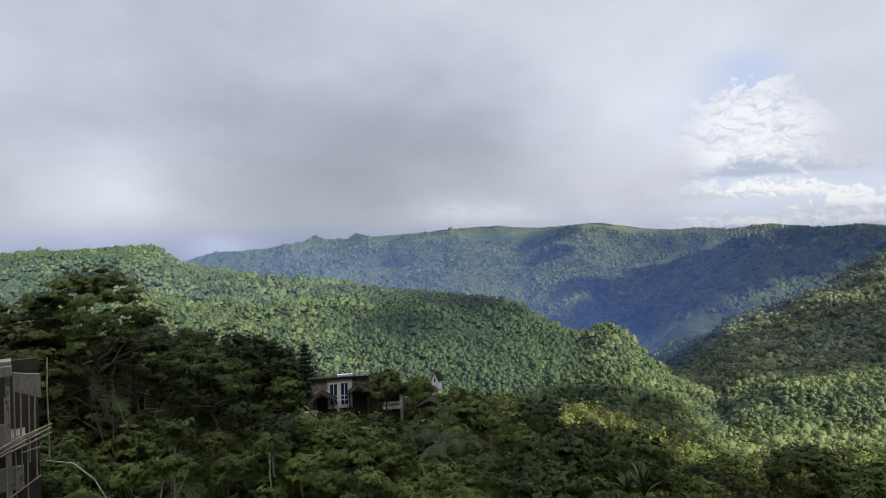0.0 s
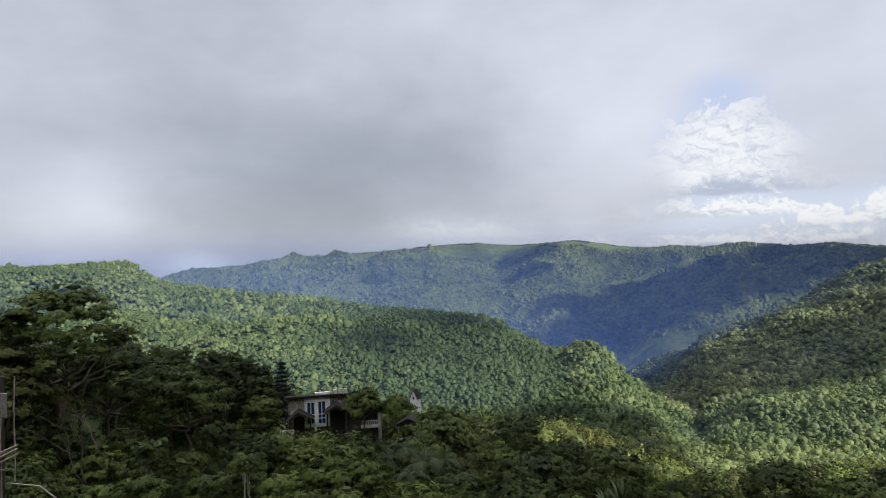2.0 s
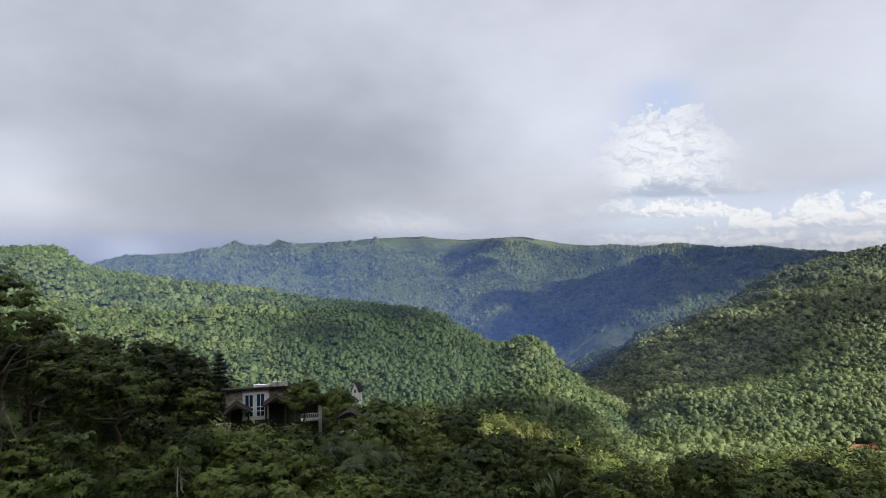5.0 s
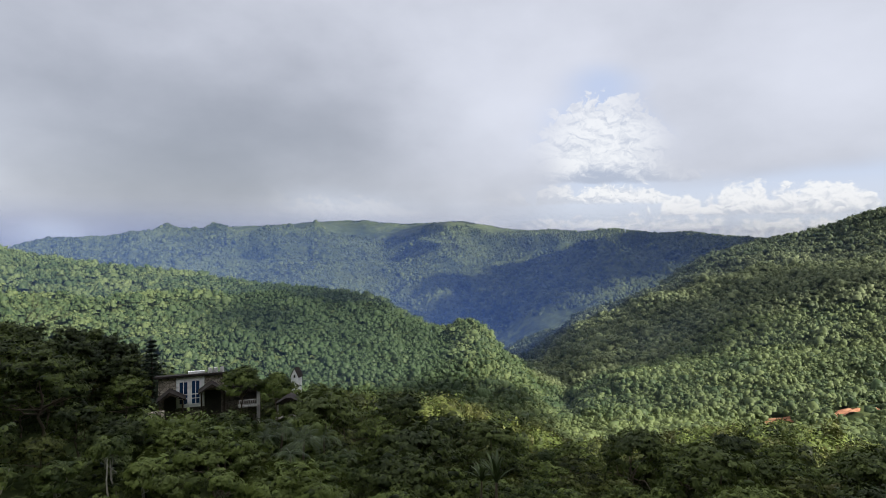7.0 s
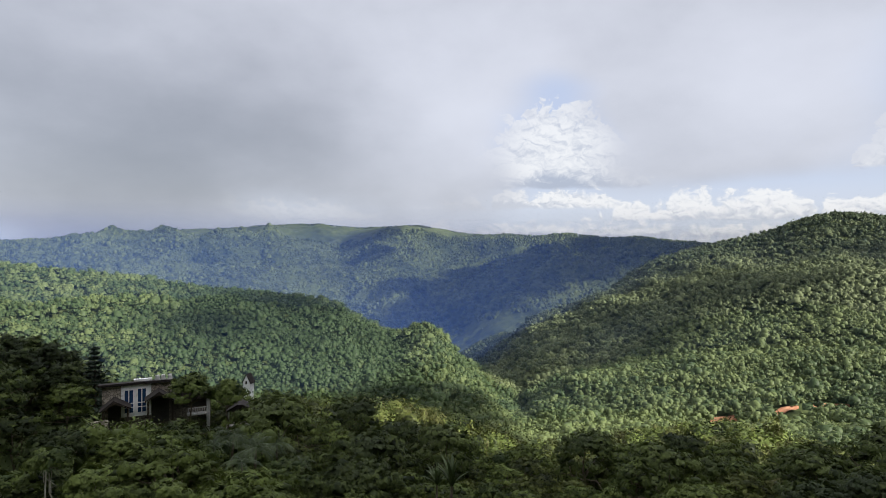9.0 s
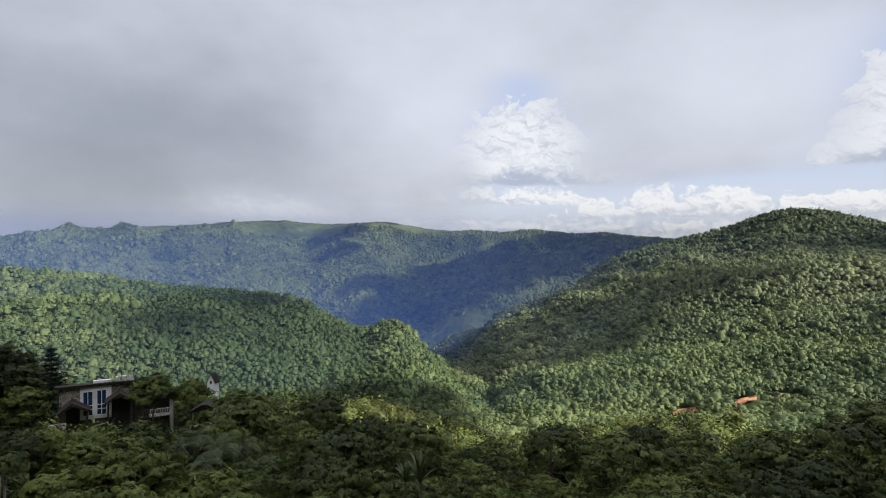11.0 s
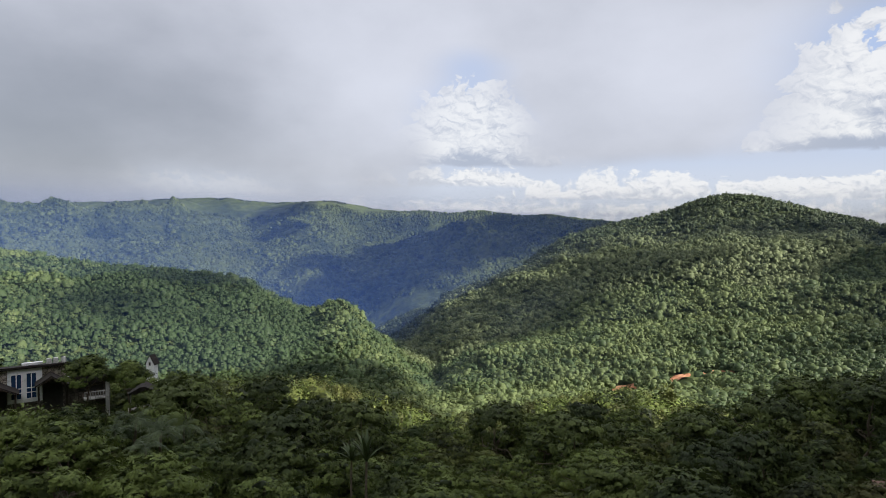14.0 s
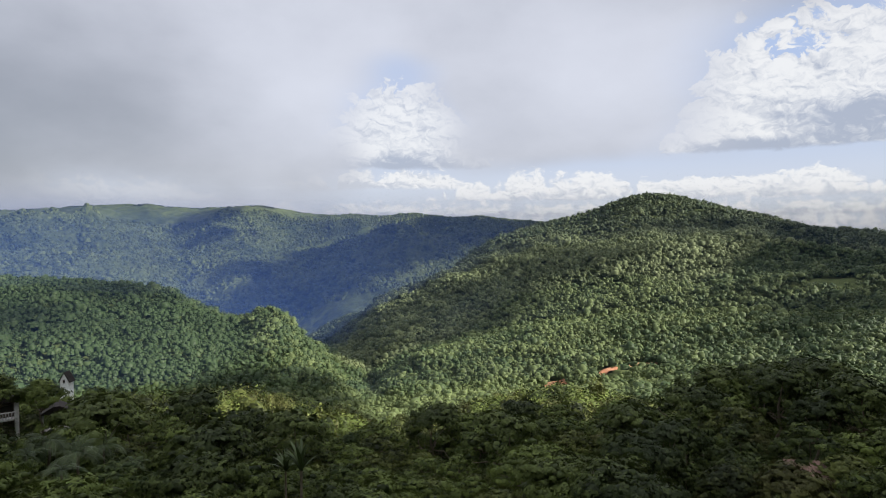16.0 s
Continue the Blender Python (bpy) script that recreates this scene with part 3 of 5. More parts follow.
def lobed_wood(name, x, y, radius, height, lobes, cards, card_size, mat, label, rng, kinds=None):
    """A hillside wood too large to count: every crown is a cluster of leafy lobes of unlike size, frayed by small sprays."""
    n = len(x)
    z = land(x, y)
    tone = rng.uniform(0, 1, n) if kinds is None else np.clip(kinds(x, y), 0, 1)
    rad = radius * np.clip(np.exp(rng.normal(0, 0.30, n)), 0.55, 1.9)
    tall = height * rng.uniform(0.82, 1.0, n) * (rad / radius) ** 0.35
    mid = np.stack([x, y, z + tall - rad * 0.75], -1)
    # lobes round the crown, one on top
    turn = rng.uniform(0, 6.283, (n, 1)) + np.arange(lobes)[None] * 6.283 / max(lobes - 1, 1) + rng.uniform(-0.5, 0.5, (n, lobes))
    out = rng.uniform(0.40, 1.15, (n, lobes))
    up = rng.uniform(-0.1, 0.40, (n, lobes)) - 0.55 * np.maximum(out - 0.6, 0)
    out[:, 0], up[:, 0] = rng.uniform(0, 0.25, n), rng.uniform(0.30, 0.50, n)
    c = mid[:, None, :] + np.stack([out * np.cos(turn), out * np.sin(turn), up], -1) * rad[:, None, None]
    size = rad[:, None] * rng.uniform(0.32, 0.60, (n, lobes)) * (1.0 if lobes > 1 else 1.9)
    k = len(DOME_V)
    wob = rng.uniform(0.5, 1.42, (n, lobes, k, 1))
    v = c[:, :, None, :] + DOME_V[None, None] * wob * size[..., None, None] * np.array([1, 1, 0.75])
    skirt = (DOME_V[:, 2] < 0)[None, None]
    v[..., 2] = np.where(skirt, v[..., 2] - 0.35 * size[..., None], v[..., 2])
    f = DOME_F[None] + (np.arange(n * lobes) * k)[:, None, None]
    lobe_tone = np.clip(tone[:, None] + rng.uniform(-0.12, 0.12, (n, lobes)), 0, 1)
    verts, faces = v.reshape(-1, 3), f.reshape(-1, 3)
    # lobes darker than their sprays: inner crown shade put into the tone
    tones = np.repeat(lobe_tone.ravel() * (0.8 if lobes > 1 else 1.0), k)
    which = rng.randint(0, lobes, (n, cards))
    row = np.arange(n)[:, None]
    d = rng.normal(size=(n, cards, 3))
    d[..., 2] = np.abs(d[..., 2]) * 1.1 - 0.2
    d /= np.linalg.norm(d, axis=2, keepdims=True)
    at = c[row, which] + d * size[row, which][..., None] * (rng.uniform(0.85, 1.6, (n, cards, 1)) if lobes > 1 else rng.uniform(0.9, 1.25, (n, cards, 1))) * np.array([1.15, 1.15, 0.9])
    nrm = d + rng.normal(scale=0.42, size=d.shape) + np.array([0, 0, 0.15])
    cv, cf = leaf_cards(at.reshape(-1, 3), nrm.reshape(-1, 3), card_size * rng.uniform(0.5, 1.5, n * cards), rng, 1.35)
    tones = np.concatenate([tones, np.repeat(np.clip(lobe_tone[row, which] + rng.uniform(-0.1, 0.25, (n, cards)), 0, 1).ravel(), 3)])
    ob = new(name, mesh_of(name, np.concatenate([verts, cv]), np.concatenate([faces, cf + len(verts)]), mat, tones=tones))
    return tagged(ob, label, "forest", kind="stuff")


# height angles from the camera that cap the near trees, to fit their outline in its view
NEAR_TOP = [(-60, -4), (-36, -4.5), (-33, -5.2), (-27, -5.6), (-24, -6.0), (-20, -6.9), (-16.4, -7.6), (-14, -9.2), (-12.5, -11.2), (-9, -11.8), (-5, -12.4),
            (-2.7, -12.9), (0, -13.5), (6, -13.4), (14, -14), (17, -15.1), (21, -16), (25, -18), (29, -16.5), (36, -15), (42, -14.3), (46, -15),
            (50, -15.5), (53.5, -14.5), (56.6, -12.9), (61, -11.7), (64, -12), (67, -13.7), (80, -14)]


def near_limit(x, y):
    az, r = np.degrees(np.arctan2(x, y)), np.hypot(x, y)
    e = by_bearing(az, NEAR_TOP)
    # trees before the house are cut lower so that the camera sees it
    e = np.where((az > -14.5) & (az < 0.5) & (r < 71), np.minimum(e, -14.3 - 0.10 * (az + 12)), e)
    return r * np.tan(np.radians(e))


# a meadow first, then gaps cut so that the camera sees the bare earth
TREE_GAPS = [(63.5, 470, 16, 12), (17.0, 197, 7, 15), (41.6, 299, 7, 10), (46.3, 315, 8, 12), (49.2, 332, 13, 11)]


def clear_of_gaps(x, y):
    keep = np.ones(len(x), bool)
    for a, r, wide, deep in TREE_GAPS:
        cx, cy = r * math.sin(radians(a)), r * math.cos(radians(a))
        ux, uy = math.cos(radians(a)), -math.sin(radians(a))
        p, q = (x - cx) * ux + (y - cy) * uy, -(x - cx) * uy + (y - cy) * ux
        keep &= (p / wide) ** 2 + (q / deep) ** 2 > 1
    return x[keep], y[keep]


def peak_zone(x, y):
    """Where the leaf colour of the right hand peak begins; the edge follows the shade on the hill."""
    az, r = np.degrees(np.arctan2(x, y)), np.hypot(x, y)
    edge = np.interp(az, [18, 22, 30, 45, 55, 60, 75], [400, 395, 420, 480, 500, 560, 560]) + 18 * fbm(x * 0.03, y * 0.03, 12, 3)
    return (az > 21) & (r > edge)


def hill_tone(x, y):
    """Leaf tone of the middle hills: random trees and groves, with sunlight on the apron and shade on the end of the
    long hill put into the colour.
    """
    az, r = np.degrees(np.arctan2(x, y)), np.hypot(x, y)
    groves = fbm(x * 0.018, y * 0.018, 5, 3)
    # lighter apron stands in for sun, darker hill end for shade
    young = 0.40 * np.exp(-((az - 40) / 17) ** 4)
    shaded_end = 0.36 * np.exp(-((az - 3) / 12) ** 4)
    return RNG.uniform(0, 1, len(x)) + 0.22 * groves + young - shaded_end


def far_tone(x, y):
    """How light the leaf tone of the far range is: random drifts, with pale patches for clearings and for sunlit spots
    on the spurs.
    """
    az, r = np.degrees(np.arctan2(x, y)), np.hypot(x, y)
    # part of the patches below is sunlight put into the colour
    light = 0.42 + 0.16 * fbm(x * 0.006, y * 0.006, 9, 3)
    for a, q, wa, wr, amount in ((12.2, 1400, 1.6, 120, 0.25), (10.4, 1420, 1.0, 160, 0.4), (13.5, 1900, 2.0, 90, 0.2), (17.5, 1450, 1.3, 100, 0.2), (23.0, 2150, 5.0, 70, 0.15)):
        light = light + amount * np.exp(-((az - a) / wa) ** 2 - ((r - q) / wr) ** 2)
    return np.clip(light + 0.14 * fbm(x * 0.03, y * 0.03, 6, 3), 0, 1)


def far_canopy():
    """The closed tree tops of the far range as one rough sheet, with taller crowns standing out of it."""
    rng = np.random.RandomState(41)
    a, r = np.meshgrid(np.radians(np.arange(-31, 48, 0.22)), np.geomspace(1120, 2420, 170), indexing="ij")
    a = a + rng.uniform(-0.0008, 0.0008, a.shape)
    r = r + rng.uniform(-1.7, 1.7, r.shape)
    x, y = r * np.sin(a), r * np.cos(a)
    rise = rng.uniform(0, 1, x.shape) ** 2
    z = land(x, y) + np.interp(r, [1120, 2050, 2200], [8.0, 8.0, 2.0]) + 4.0 * rise + 2.5 * fbm(x * 0.09, y * 0.09, 8, 3)
    na, nr = x.shape
    i, j = np.meshgrid(np.arange(na - 1), np.arange(nr - 1), indexing="ij")
    p = i * nr + j
    faces = np.concatenate([np.stack([p, p + 1, p + nr + 1], -1).reshape(-1, 3), np.stack([p, p + nr + 1, p + nr], -1).reshape(-1, 3)])
    # raised tops lighter, hollows darker: crown shading put into the tone
    tones = far_tone(x, y) + 0.35 * (rise - 0.35)
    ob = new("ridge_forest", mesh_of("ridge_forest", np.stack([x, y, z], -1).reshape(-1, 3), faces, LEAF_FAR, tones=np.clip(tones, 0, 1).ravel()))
    tagged(ob, "hazy blue green forest on the distant mountain range", "forest", kind="stuff")
    x, y = jitter_grid(8.2, 1230, 2262, -27, 44, rng)
    lobed_wood("ridge_forest", x, y, 4.2, 12.0, 1, 7, 1.7, LEAF_FAR, "single crowns standing out of the distant forest", rng, kinds=lambda p, q: far_tone(p, q) + rng.uniform(-0.3, 0.3, len(p)))
    crest_az = np.arange(-26, 42, 0.05) + rng.uniform(-0.03, 0.03, 1360)
    keep = rng.uniform(size=1360) < np.clip(0.55 + 0.6 * fbm(crest_az * 2.2, 0 * crest_az, 15, 3), 0.12, 1)
    cr = FAR_R + rng.uniform(-14, 8, 1360)
    x, y = (cr * np.sin(np.radians(crest_az)))[keep], (cr * np.cos(np.radians(crest_az)))[keep]
    canopy("ridge_trees", x, y, 3.4, 6.5, 24, 1.4, LEAF_FAR, "trees along the crest of the distant range", rng, kinds=far_tone)


def plant_forests():
    x, y = clear_of_gaps(*jitter_grid(4.3, 225, 590, -48, 76, RNG))
    az, r = np.degrees(np.arctan2(x, y)), np.hypot(x, y)
    lee = (az < 17) & (r > 1.07 * by_bearing(az, MID_R))
    keep = ~lee | (RNG.uniform(size=len(x)) < 0.35)
    x, y = x[keep], y[keep]
    on_peak = peak_zone(x, y)
    lobed_wood("peak_forest", x[on_peak], y[on_peak], 2.9, 6.2, 4, 34, 0.76, LEAF_PEAK, "dense green forest on the shaded shoulder of the peak", RNG)
    x, y = x[~on_peak], y[~on_peak]
    lobed_wood("hillside_forest", x, y, 2.7, 6.0, 4, 38, 0.68, LEAF_MID, "sunlit green mixed forest covering the middle hillsides", RNG, kinds=hill_tone)
    x, y = clear_of_gaps(*jitter_grid(5.4, 590, 860, 15, 78, RNG))
    lobed_wood("peak_forest", x, y, 3.2, 7.2, 3, 26, 1.05, LEAF_PEAK, "dense green forest covering the rounded, partly shaded peak", RNG)
    far_canopy()
    x, y = clear_of_gaps(*jitter_grid(5.0, 95, 232, -46, 74, RNG))
    third = RNG.randint(0, 5, len(x))
    for k, leaf in ((0, LEAF_OLIVE), (1, LEAF_DARK), (2, LEAF_DARK), (3, LEAF_RUSTY), (4, LEAF_OLIVE)):
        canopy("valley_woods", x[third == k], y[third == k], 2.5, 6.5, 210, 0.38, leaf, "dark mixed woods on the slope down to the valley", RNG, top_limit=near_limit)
    # woods on the unseen hill that is added to block the sun
    for a0, a1 in ((76, 180), (-180, -46)):
        x, y = jitter_grid(9.5, 34, 430, a0, a1, RNG)
        canopy("slope_forest", x, y, 4.8, 7.0, 7, 3.0, LEAF_MID, "green forest on the unseen hill added behind the camera for shade", RNG)
    x, y = jitter_grid(1.9, 59.5, 65.5, -14.5, 2.0, RNG)
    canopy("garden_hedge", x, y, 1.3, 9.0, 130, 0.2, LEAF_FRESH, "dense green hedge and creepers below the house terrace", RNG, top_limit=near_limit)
    x, y = jitter_grid(2.3, 30, 96, -46, 74, RNG)
    # the darkest leaves here put the shade between the trees into the colour
    canopy("undergrowth", x, y, 1.4, 2.0, 70, 0.17, LEAF_DEEP, "shrubs and creepers under the near trees, coloured dark for shade", RNG, bodies=False, top_limit=near_limit)


plant_forests()


# ================= building blocks for things =================
def part(name, bm, mat, parent, label=""):
    """Links a bmesh as one mesh object under a thing or under a part."""
    me = bpy.data.meshes.new(name)
    bmesh.ops.recalc_face_normals(bm, faces=bm.faces[:])
    bm.to_mesh(me)
    bm.free()
    me.materials.append(mat)
    ob = new(name, me)
    ob.parent = parent
    if label:
        tagged(ob, label)
    return ob


def mesh_part(name, me, parent, label=""):
    ob = new(name, me)
    ob.parent = parent
    if label:
        tagged(ob, label)
    return ob


def box(x0, x1, y0, y1, z0, z1, bm=None, bevel=0.02):
    """A block with slightly broken edges."""
    own = bm or bmesh.new()
    made = bmesh.ops.create_cube(own, size=1.0)
    size = (x1 - x0, y1 - y0, z1 - z0)
    for v in made["verts"]:
        v.co = Vector(((x0 + x1) / 2 + v.co.x * size[0], (y0 + y1) / 2 + v.co.y * size[1], (z0 + z1) / 2 + v.co.z * size[2]))
    if bevel and min(size) > bevel * 3:
        edges = list({e for v in made["verts"] for e in v.link_edges})
        bmesh.ops.bevel(own, geom=edges, offset=bevel, segments=1, affect="EDGES")
    return own


def prism(points, y0, y1, bm=None):
    """A block whose outline in x and z is given, from y0 to y1."""
    own = bm or bmesh.new()
    a = [own.verts.new((x, y0, z)) for x, z in points]
    b = [own.verts.new((x, y1, z)) for x, z in points]
    own.faces.new(a)
    own.faces.new(b[::-1])
    for i in range(len(points)):
        j = (i + 1) % len(points)
        own.faces.new((a[j], a[i], b[i], b[j]))
    return own


def tube(points, radii, sides=6):
    """Corner and face arrays of a bent, tapering round stem."""
    points = [Vector(p) for p in points]
    verts, faces = [], []
    for i, p in enumerate(points):
        way = (points[min(i + 1, len(points) - 1)] - points[max(i - 1, 0)]).normalized()
        u = way.cross(Vector((0.31, 0.94, 0.12))).normalized()
        v = way.cross(u)
        for k in range(sides):
            a = 2 * math.pi * k / sides
            verts.append(p + (u * math.cos(a) + v * math.sin(a)) * radii[i])
    for i in range(len(points) - 1):
        for k in range(sides):
            a, b = i * sides + k, i * sides + (k + 1) % sides
            faces.append((a, b, b + sides, a + sides))
    return np.array([v[:] for v in verts]), np.array(faces)


def tubes_mesh(name, stems, mat):
    verts, faces, base = [], [], 0
    for v, f in stems:
        verts.append(v), faces.append(f + base)
        base += len(v)
    return mesh_of(name, np.concatenate(verts), np.concatenate(faces), mat, smooth=True)


def bent(a, b, sag, rng, n=5):
    """A wandering line from a to b."""
    a, b = np.array(a, float), np.array(b, float)
    t = np.linspace(0, 1, n)[:, None]
    line = a + (b - a) * t
    line += rng.normal(scale=sag, size=line.shape) * np.sin(np.pi * t)
    return line


def at_bearing(az, r, z=None, turn=0.0, size=1.0):
    """A pose at a bearing and distance, standing on the ground unless z is given."""
    x, y = r * math.sin(radians(az)), r * math.cos(radians(az))
    if z is None:
        z = float(land(np.array([x]), np.array([y]))[0]) - 0.1
    return pose(x, y, z, 0, 0, turn) @ Matrix.Diagonal((size, size, size, 1))


def make_tree(name, height, spread, pads, pad_r, flat, shape, leaf, bark, seed, leaves=1500, leaf_size=0.42, label="", limbs=7):
    """A tree: bent trunk with limbs, and a crown of leaf sprays in many separate tufts."""
    rng = np.random.RandomState(seed)
    tree = new(name)
    fork = height * (0.38 if shape != "tuft" else 0.75)
    lean = rng.uniform(-0.06, 0.06, 2) * height
    trunk = bent((0, 0, -0.6), (lean[0], lean[1], height * 0.8), 0.05 * height ** 0.5, rng, 7)
    thick = 0.008 if shape == "tuft" else 0.022
    stems = [tube(trunk, np.linspace(height * thick, height * 0.004, 7), 7)]
    centres = []
    for i in range(pads):
        a = i * 2.39996 + rng.uniform(-0.3, 0.3)
        q = math.sqrt((i + 0.5) / pads)
        if shape == "umbrella":
            rr = spread * q * rng.uniform(0.85, 1.1)
            zz = height * (0.93 - 0.34 * q ** 2) + rng.uniform(-0.06, 0.05) * height
        elif shape == "round":
            rr = spread * q * rng.uniform(0.7, 1.05)
            zz = height * (0.62 + 0.32 * math.sqrt(max(0, 1 - q * q)) * rng.uniform(0.5, 1.05)) - 0.2 * height * (q > 0.8) * rng.uniform(0, 1.3)
        elif shape == "tall":
            zz = height * rng.uniform(0.35, 0.95)
            rr = spread * rng.uniform(0.35, 1.0) * (1.15 - zz / height) * 1.5
        else:
            rr = spread * q
            zz = height * rng.uniform(0.84, 0.97)
        centres.append((lean[0] + rr * math.cos(a), lean[1] + rr * math.sin(a), zz))
    centres = np.array(centres)
    for i in range(min(limbs, pads)):
        c = centres[-1 - i]
        s = fork * rng.uniform(0.85, 1.25)
        start = (lean[0] * s / height, lean[1] * s / height, s)
        line = bent(start, c - np.array([0, 0, pad_r * 0.3]), 0.03 * height, rng, 5)
        stems.append(tube(line, np.linspace(height * thick * 0.5, height * 0.002, 5), 5))
    mesh_part("trunk", tubes_mesh(name + "_trunk", stems, bark), tree)
    # every pad holds twigs, every twig a tuft of leaves
    twigs = max(pads * 9, leaves // 13)
    which = rng.randint(0, pads, twigs)
    d = rng.normal(size=(twigs, 3))
    d[:, 2] = np.abs(d[:, 2]) * 0.9 - 0.3
    d /= np.linalg.norm(d, axis=1, keepdims=True)
    sizes_pad = pad_r * rng.uniform(0.65, 1.25, pads)
    c = centres[which] + d * sizes_pad[which][:, None] * np.array([1, 1, flat]) * rng.uniform(0.6, 1.05, (twigs, 1))
    tone_twig = np.clip(rng.uniform(0, 1, pads)[which] * 0.7 + rng.uniform(0, 0.3, twigs), 0, 1)
    pick = np.repeat(np.arange(twigs), max(leaves // twigs, 1))
    off = rng.normal(scale=leaf_size * 0.75, size=(len(pick), 3)) * np.array([1, 1, 0.5])
    nrm = d[pick] * 0.95 + off * 0.5 / leaf_size + rng.normal(scale=0.28, size=off.shape) + np.array([0, 0, 0.30])
    middle = np.array([lean[0], lean[1], centres[:, 2].mean() - 0.12 * height])
    dome = c - middle
    dome /= np.linalg.norm(dome, axis=1, keepdims=True) + 1e-9
    nrm = nrm * 0.7 + dome[pick] * 0.6
    v, f = leaf_cards(c[pick] + off, nrm, leaf_size * rng.uniform(0.6, 1.3, len(pick)), rng, 1.8)
    tones = np.repeat(np.clip(tone_twig[pick] + rng.uniform(-0.12, 0.12, len(pick)), 0, 1), 3)
    # heart of every pad in the darkest leaf tone, painting the shade inside the crown
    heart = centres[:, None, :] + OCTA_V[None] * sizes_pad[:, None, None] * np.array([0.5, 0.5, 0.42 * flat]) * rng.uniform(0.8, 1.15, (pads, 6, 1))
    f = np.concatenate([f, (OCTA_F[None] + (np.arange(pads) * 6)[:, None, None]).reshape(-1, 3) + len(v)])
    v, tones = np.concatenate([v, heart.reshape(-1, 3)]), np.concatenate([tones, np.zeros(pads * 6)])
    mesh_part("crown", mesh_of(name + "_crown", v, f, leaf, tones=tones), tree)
    return tagged(tree, label, "tree")


def near_woods():
    """The trees on the slope under the lookout; those close by carry finer leaves."""
    plans = [
        ("umbrella_tree", 7.0, 3.3, 44, 0.74, 0.5, "umbrella", LEAF_DARK, 1, "broad dark green tree with flat layered foliage on the slope"),
        ("umbrella_tree", 7.5, 3.6, 50, 0.74, 0.48, "umbrella", LEAF_FRESH, 2, "broad fresh green tree with flat layered foliage on the slope"),
        ("broadleaf_tree", 7.0, 2.8, 40, 0.80, 0.75, "round", LEAF_DARK, 3, "rounded dark green broadleaf tree among the woods"),
        ("broadleaf_tree", 6.5, 2.7, 38, 0.80, 0.75, "round", LEAF_OLIVE, 4, "rounded olive green broadleaf tree among the woods"),
        ("broadleaf_tree", 7.5, 2.7, 44, 0.72, 0.7, "tall", LEAF_FRESH, 5, "tall fresh green broadleaf tree hung with creepers"),
        ("broadleaf_tree", 6.0, 2.5, 34, 0.78, 0.75, "round", LEAF_RUSTY, 6, "brownish olive broadleaf tree among the woods"),
        ("broadleaf_tree", 7.0, 2.9, 42, 0.80, 0.75, "round", LEAF_DEEP, 8, "rounded very dark green broadleaf tree among the woods"),
        ("umbrella_tree", 6.5, 3.1, 40, 0.72, 0.45, "umbrella", LEAF_OLIVE, 7, "spreading olive green tree with feathery flat foliage"),
    ]
    fine, plain = [], []
    for name, tall, spread, pads, pad, flat, shape, leaf, seed, label in plans:
        for made, count, leaf_size in ((fine, 8200, 0.125), (plain, 3000, 0.19)):
            made.append((tagged(make_tree(name, tall, spread, pads, pad, flat, shape, leaf, BARK, seed, count, leaf_size, label), group="trees on the near slope"), tall))
    used = set()
    rng = np.random.RandomState(21)
    x, y = jitter_grid(5.2, 33, 97, -46, 74, rng)
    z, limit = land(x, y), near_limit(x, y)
    for px, py, pz, top in zip(x, y, z, limit):
        az, r = math.degrees(math.atan2(px, py)), math.hypot(px, py)
        if -14.2 < az < 2.5 and 65.5 < r < 84 or az < -32.5 and r < 46:
            continue
        # from 22 to 46 degrees lighter leaves stand in for sunlight on the slope
        weights = [3, 3, 2, 1, 1.2, 0.6, 0.8, 1.5] if az < 2 else [2.0, 0.4, 2.8, 2.0, 0.4, 1.6, 1.6, 1.4] if az < 22 else [2.2, 2.2, 2.2, 3.0, 1.2, 1.6, 0.4, 2.2] if az < 46 else [1.6, 0.1, 2.2, 1.0, 0.1, 0.8, 4.0, 0.8]
        k = rng.choice(len(plans), p=np.array(weights) / sum(weights))
        kinds = fine if r < 60 and -40 < az < 70 else plain
        ob, tall = kinds[k]
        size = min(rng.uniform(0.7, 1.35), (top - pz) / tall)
        if size < 0.28:
            continue
        m = pose(px, py, pz - 0.15, rng.uniform(-4, 4), rng.uniform(-4, 4), rng.uniform(0, 360)) @ Matrix.Diagonal((max(size, 0.6), max(size, 0.6), size, 1))
        if ob.name not in used:
            used.add(ob.name)
            ob.matrix_basis = m
        else:
            copy_thing(ob, m)


near_woods()


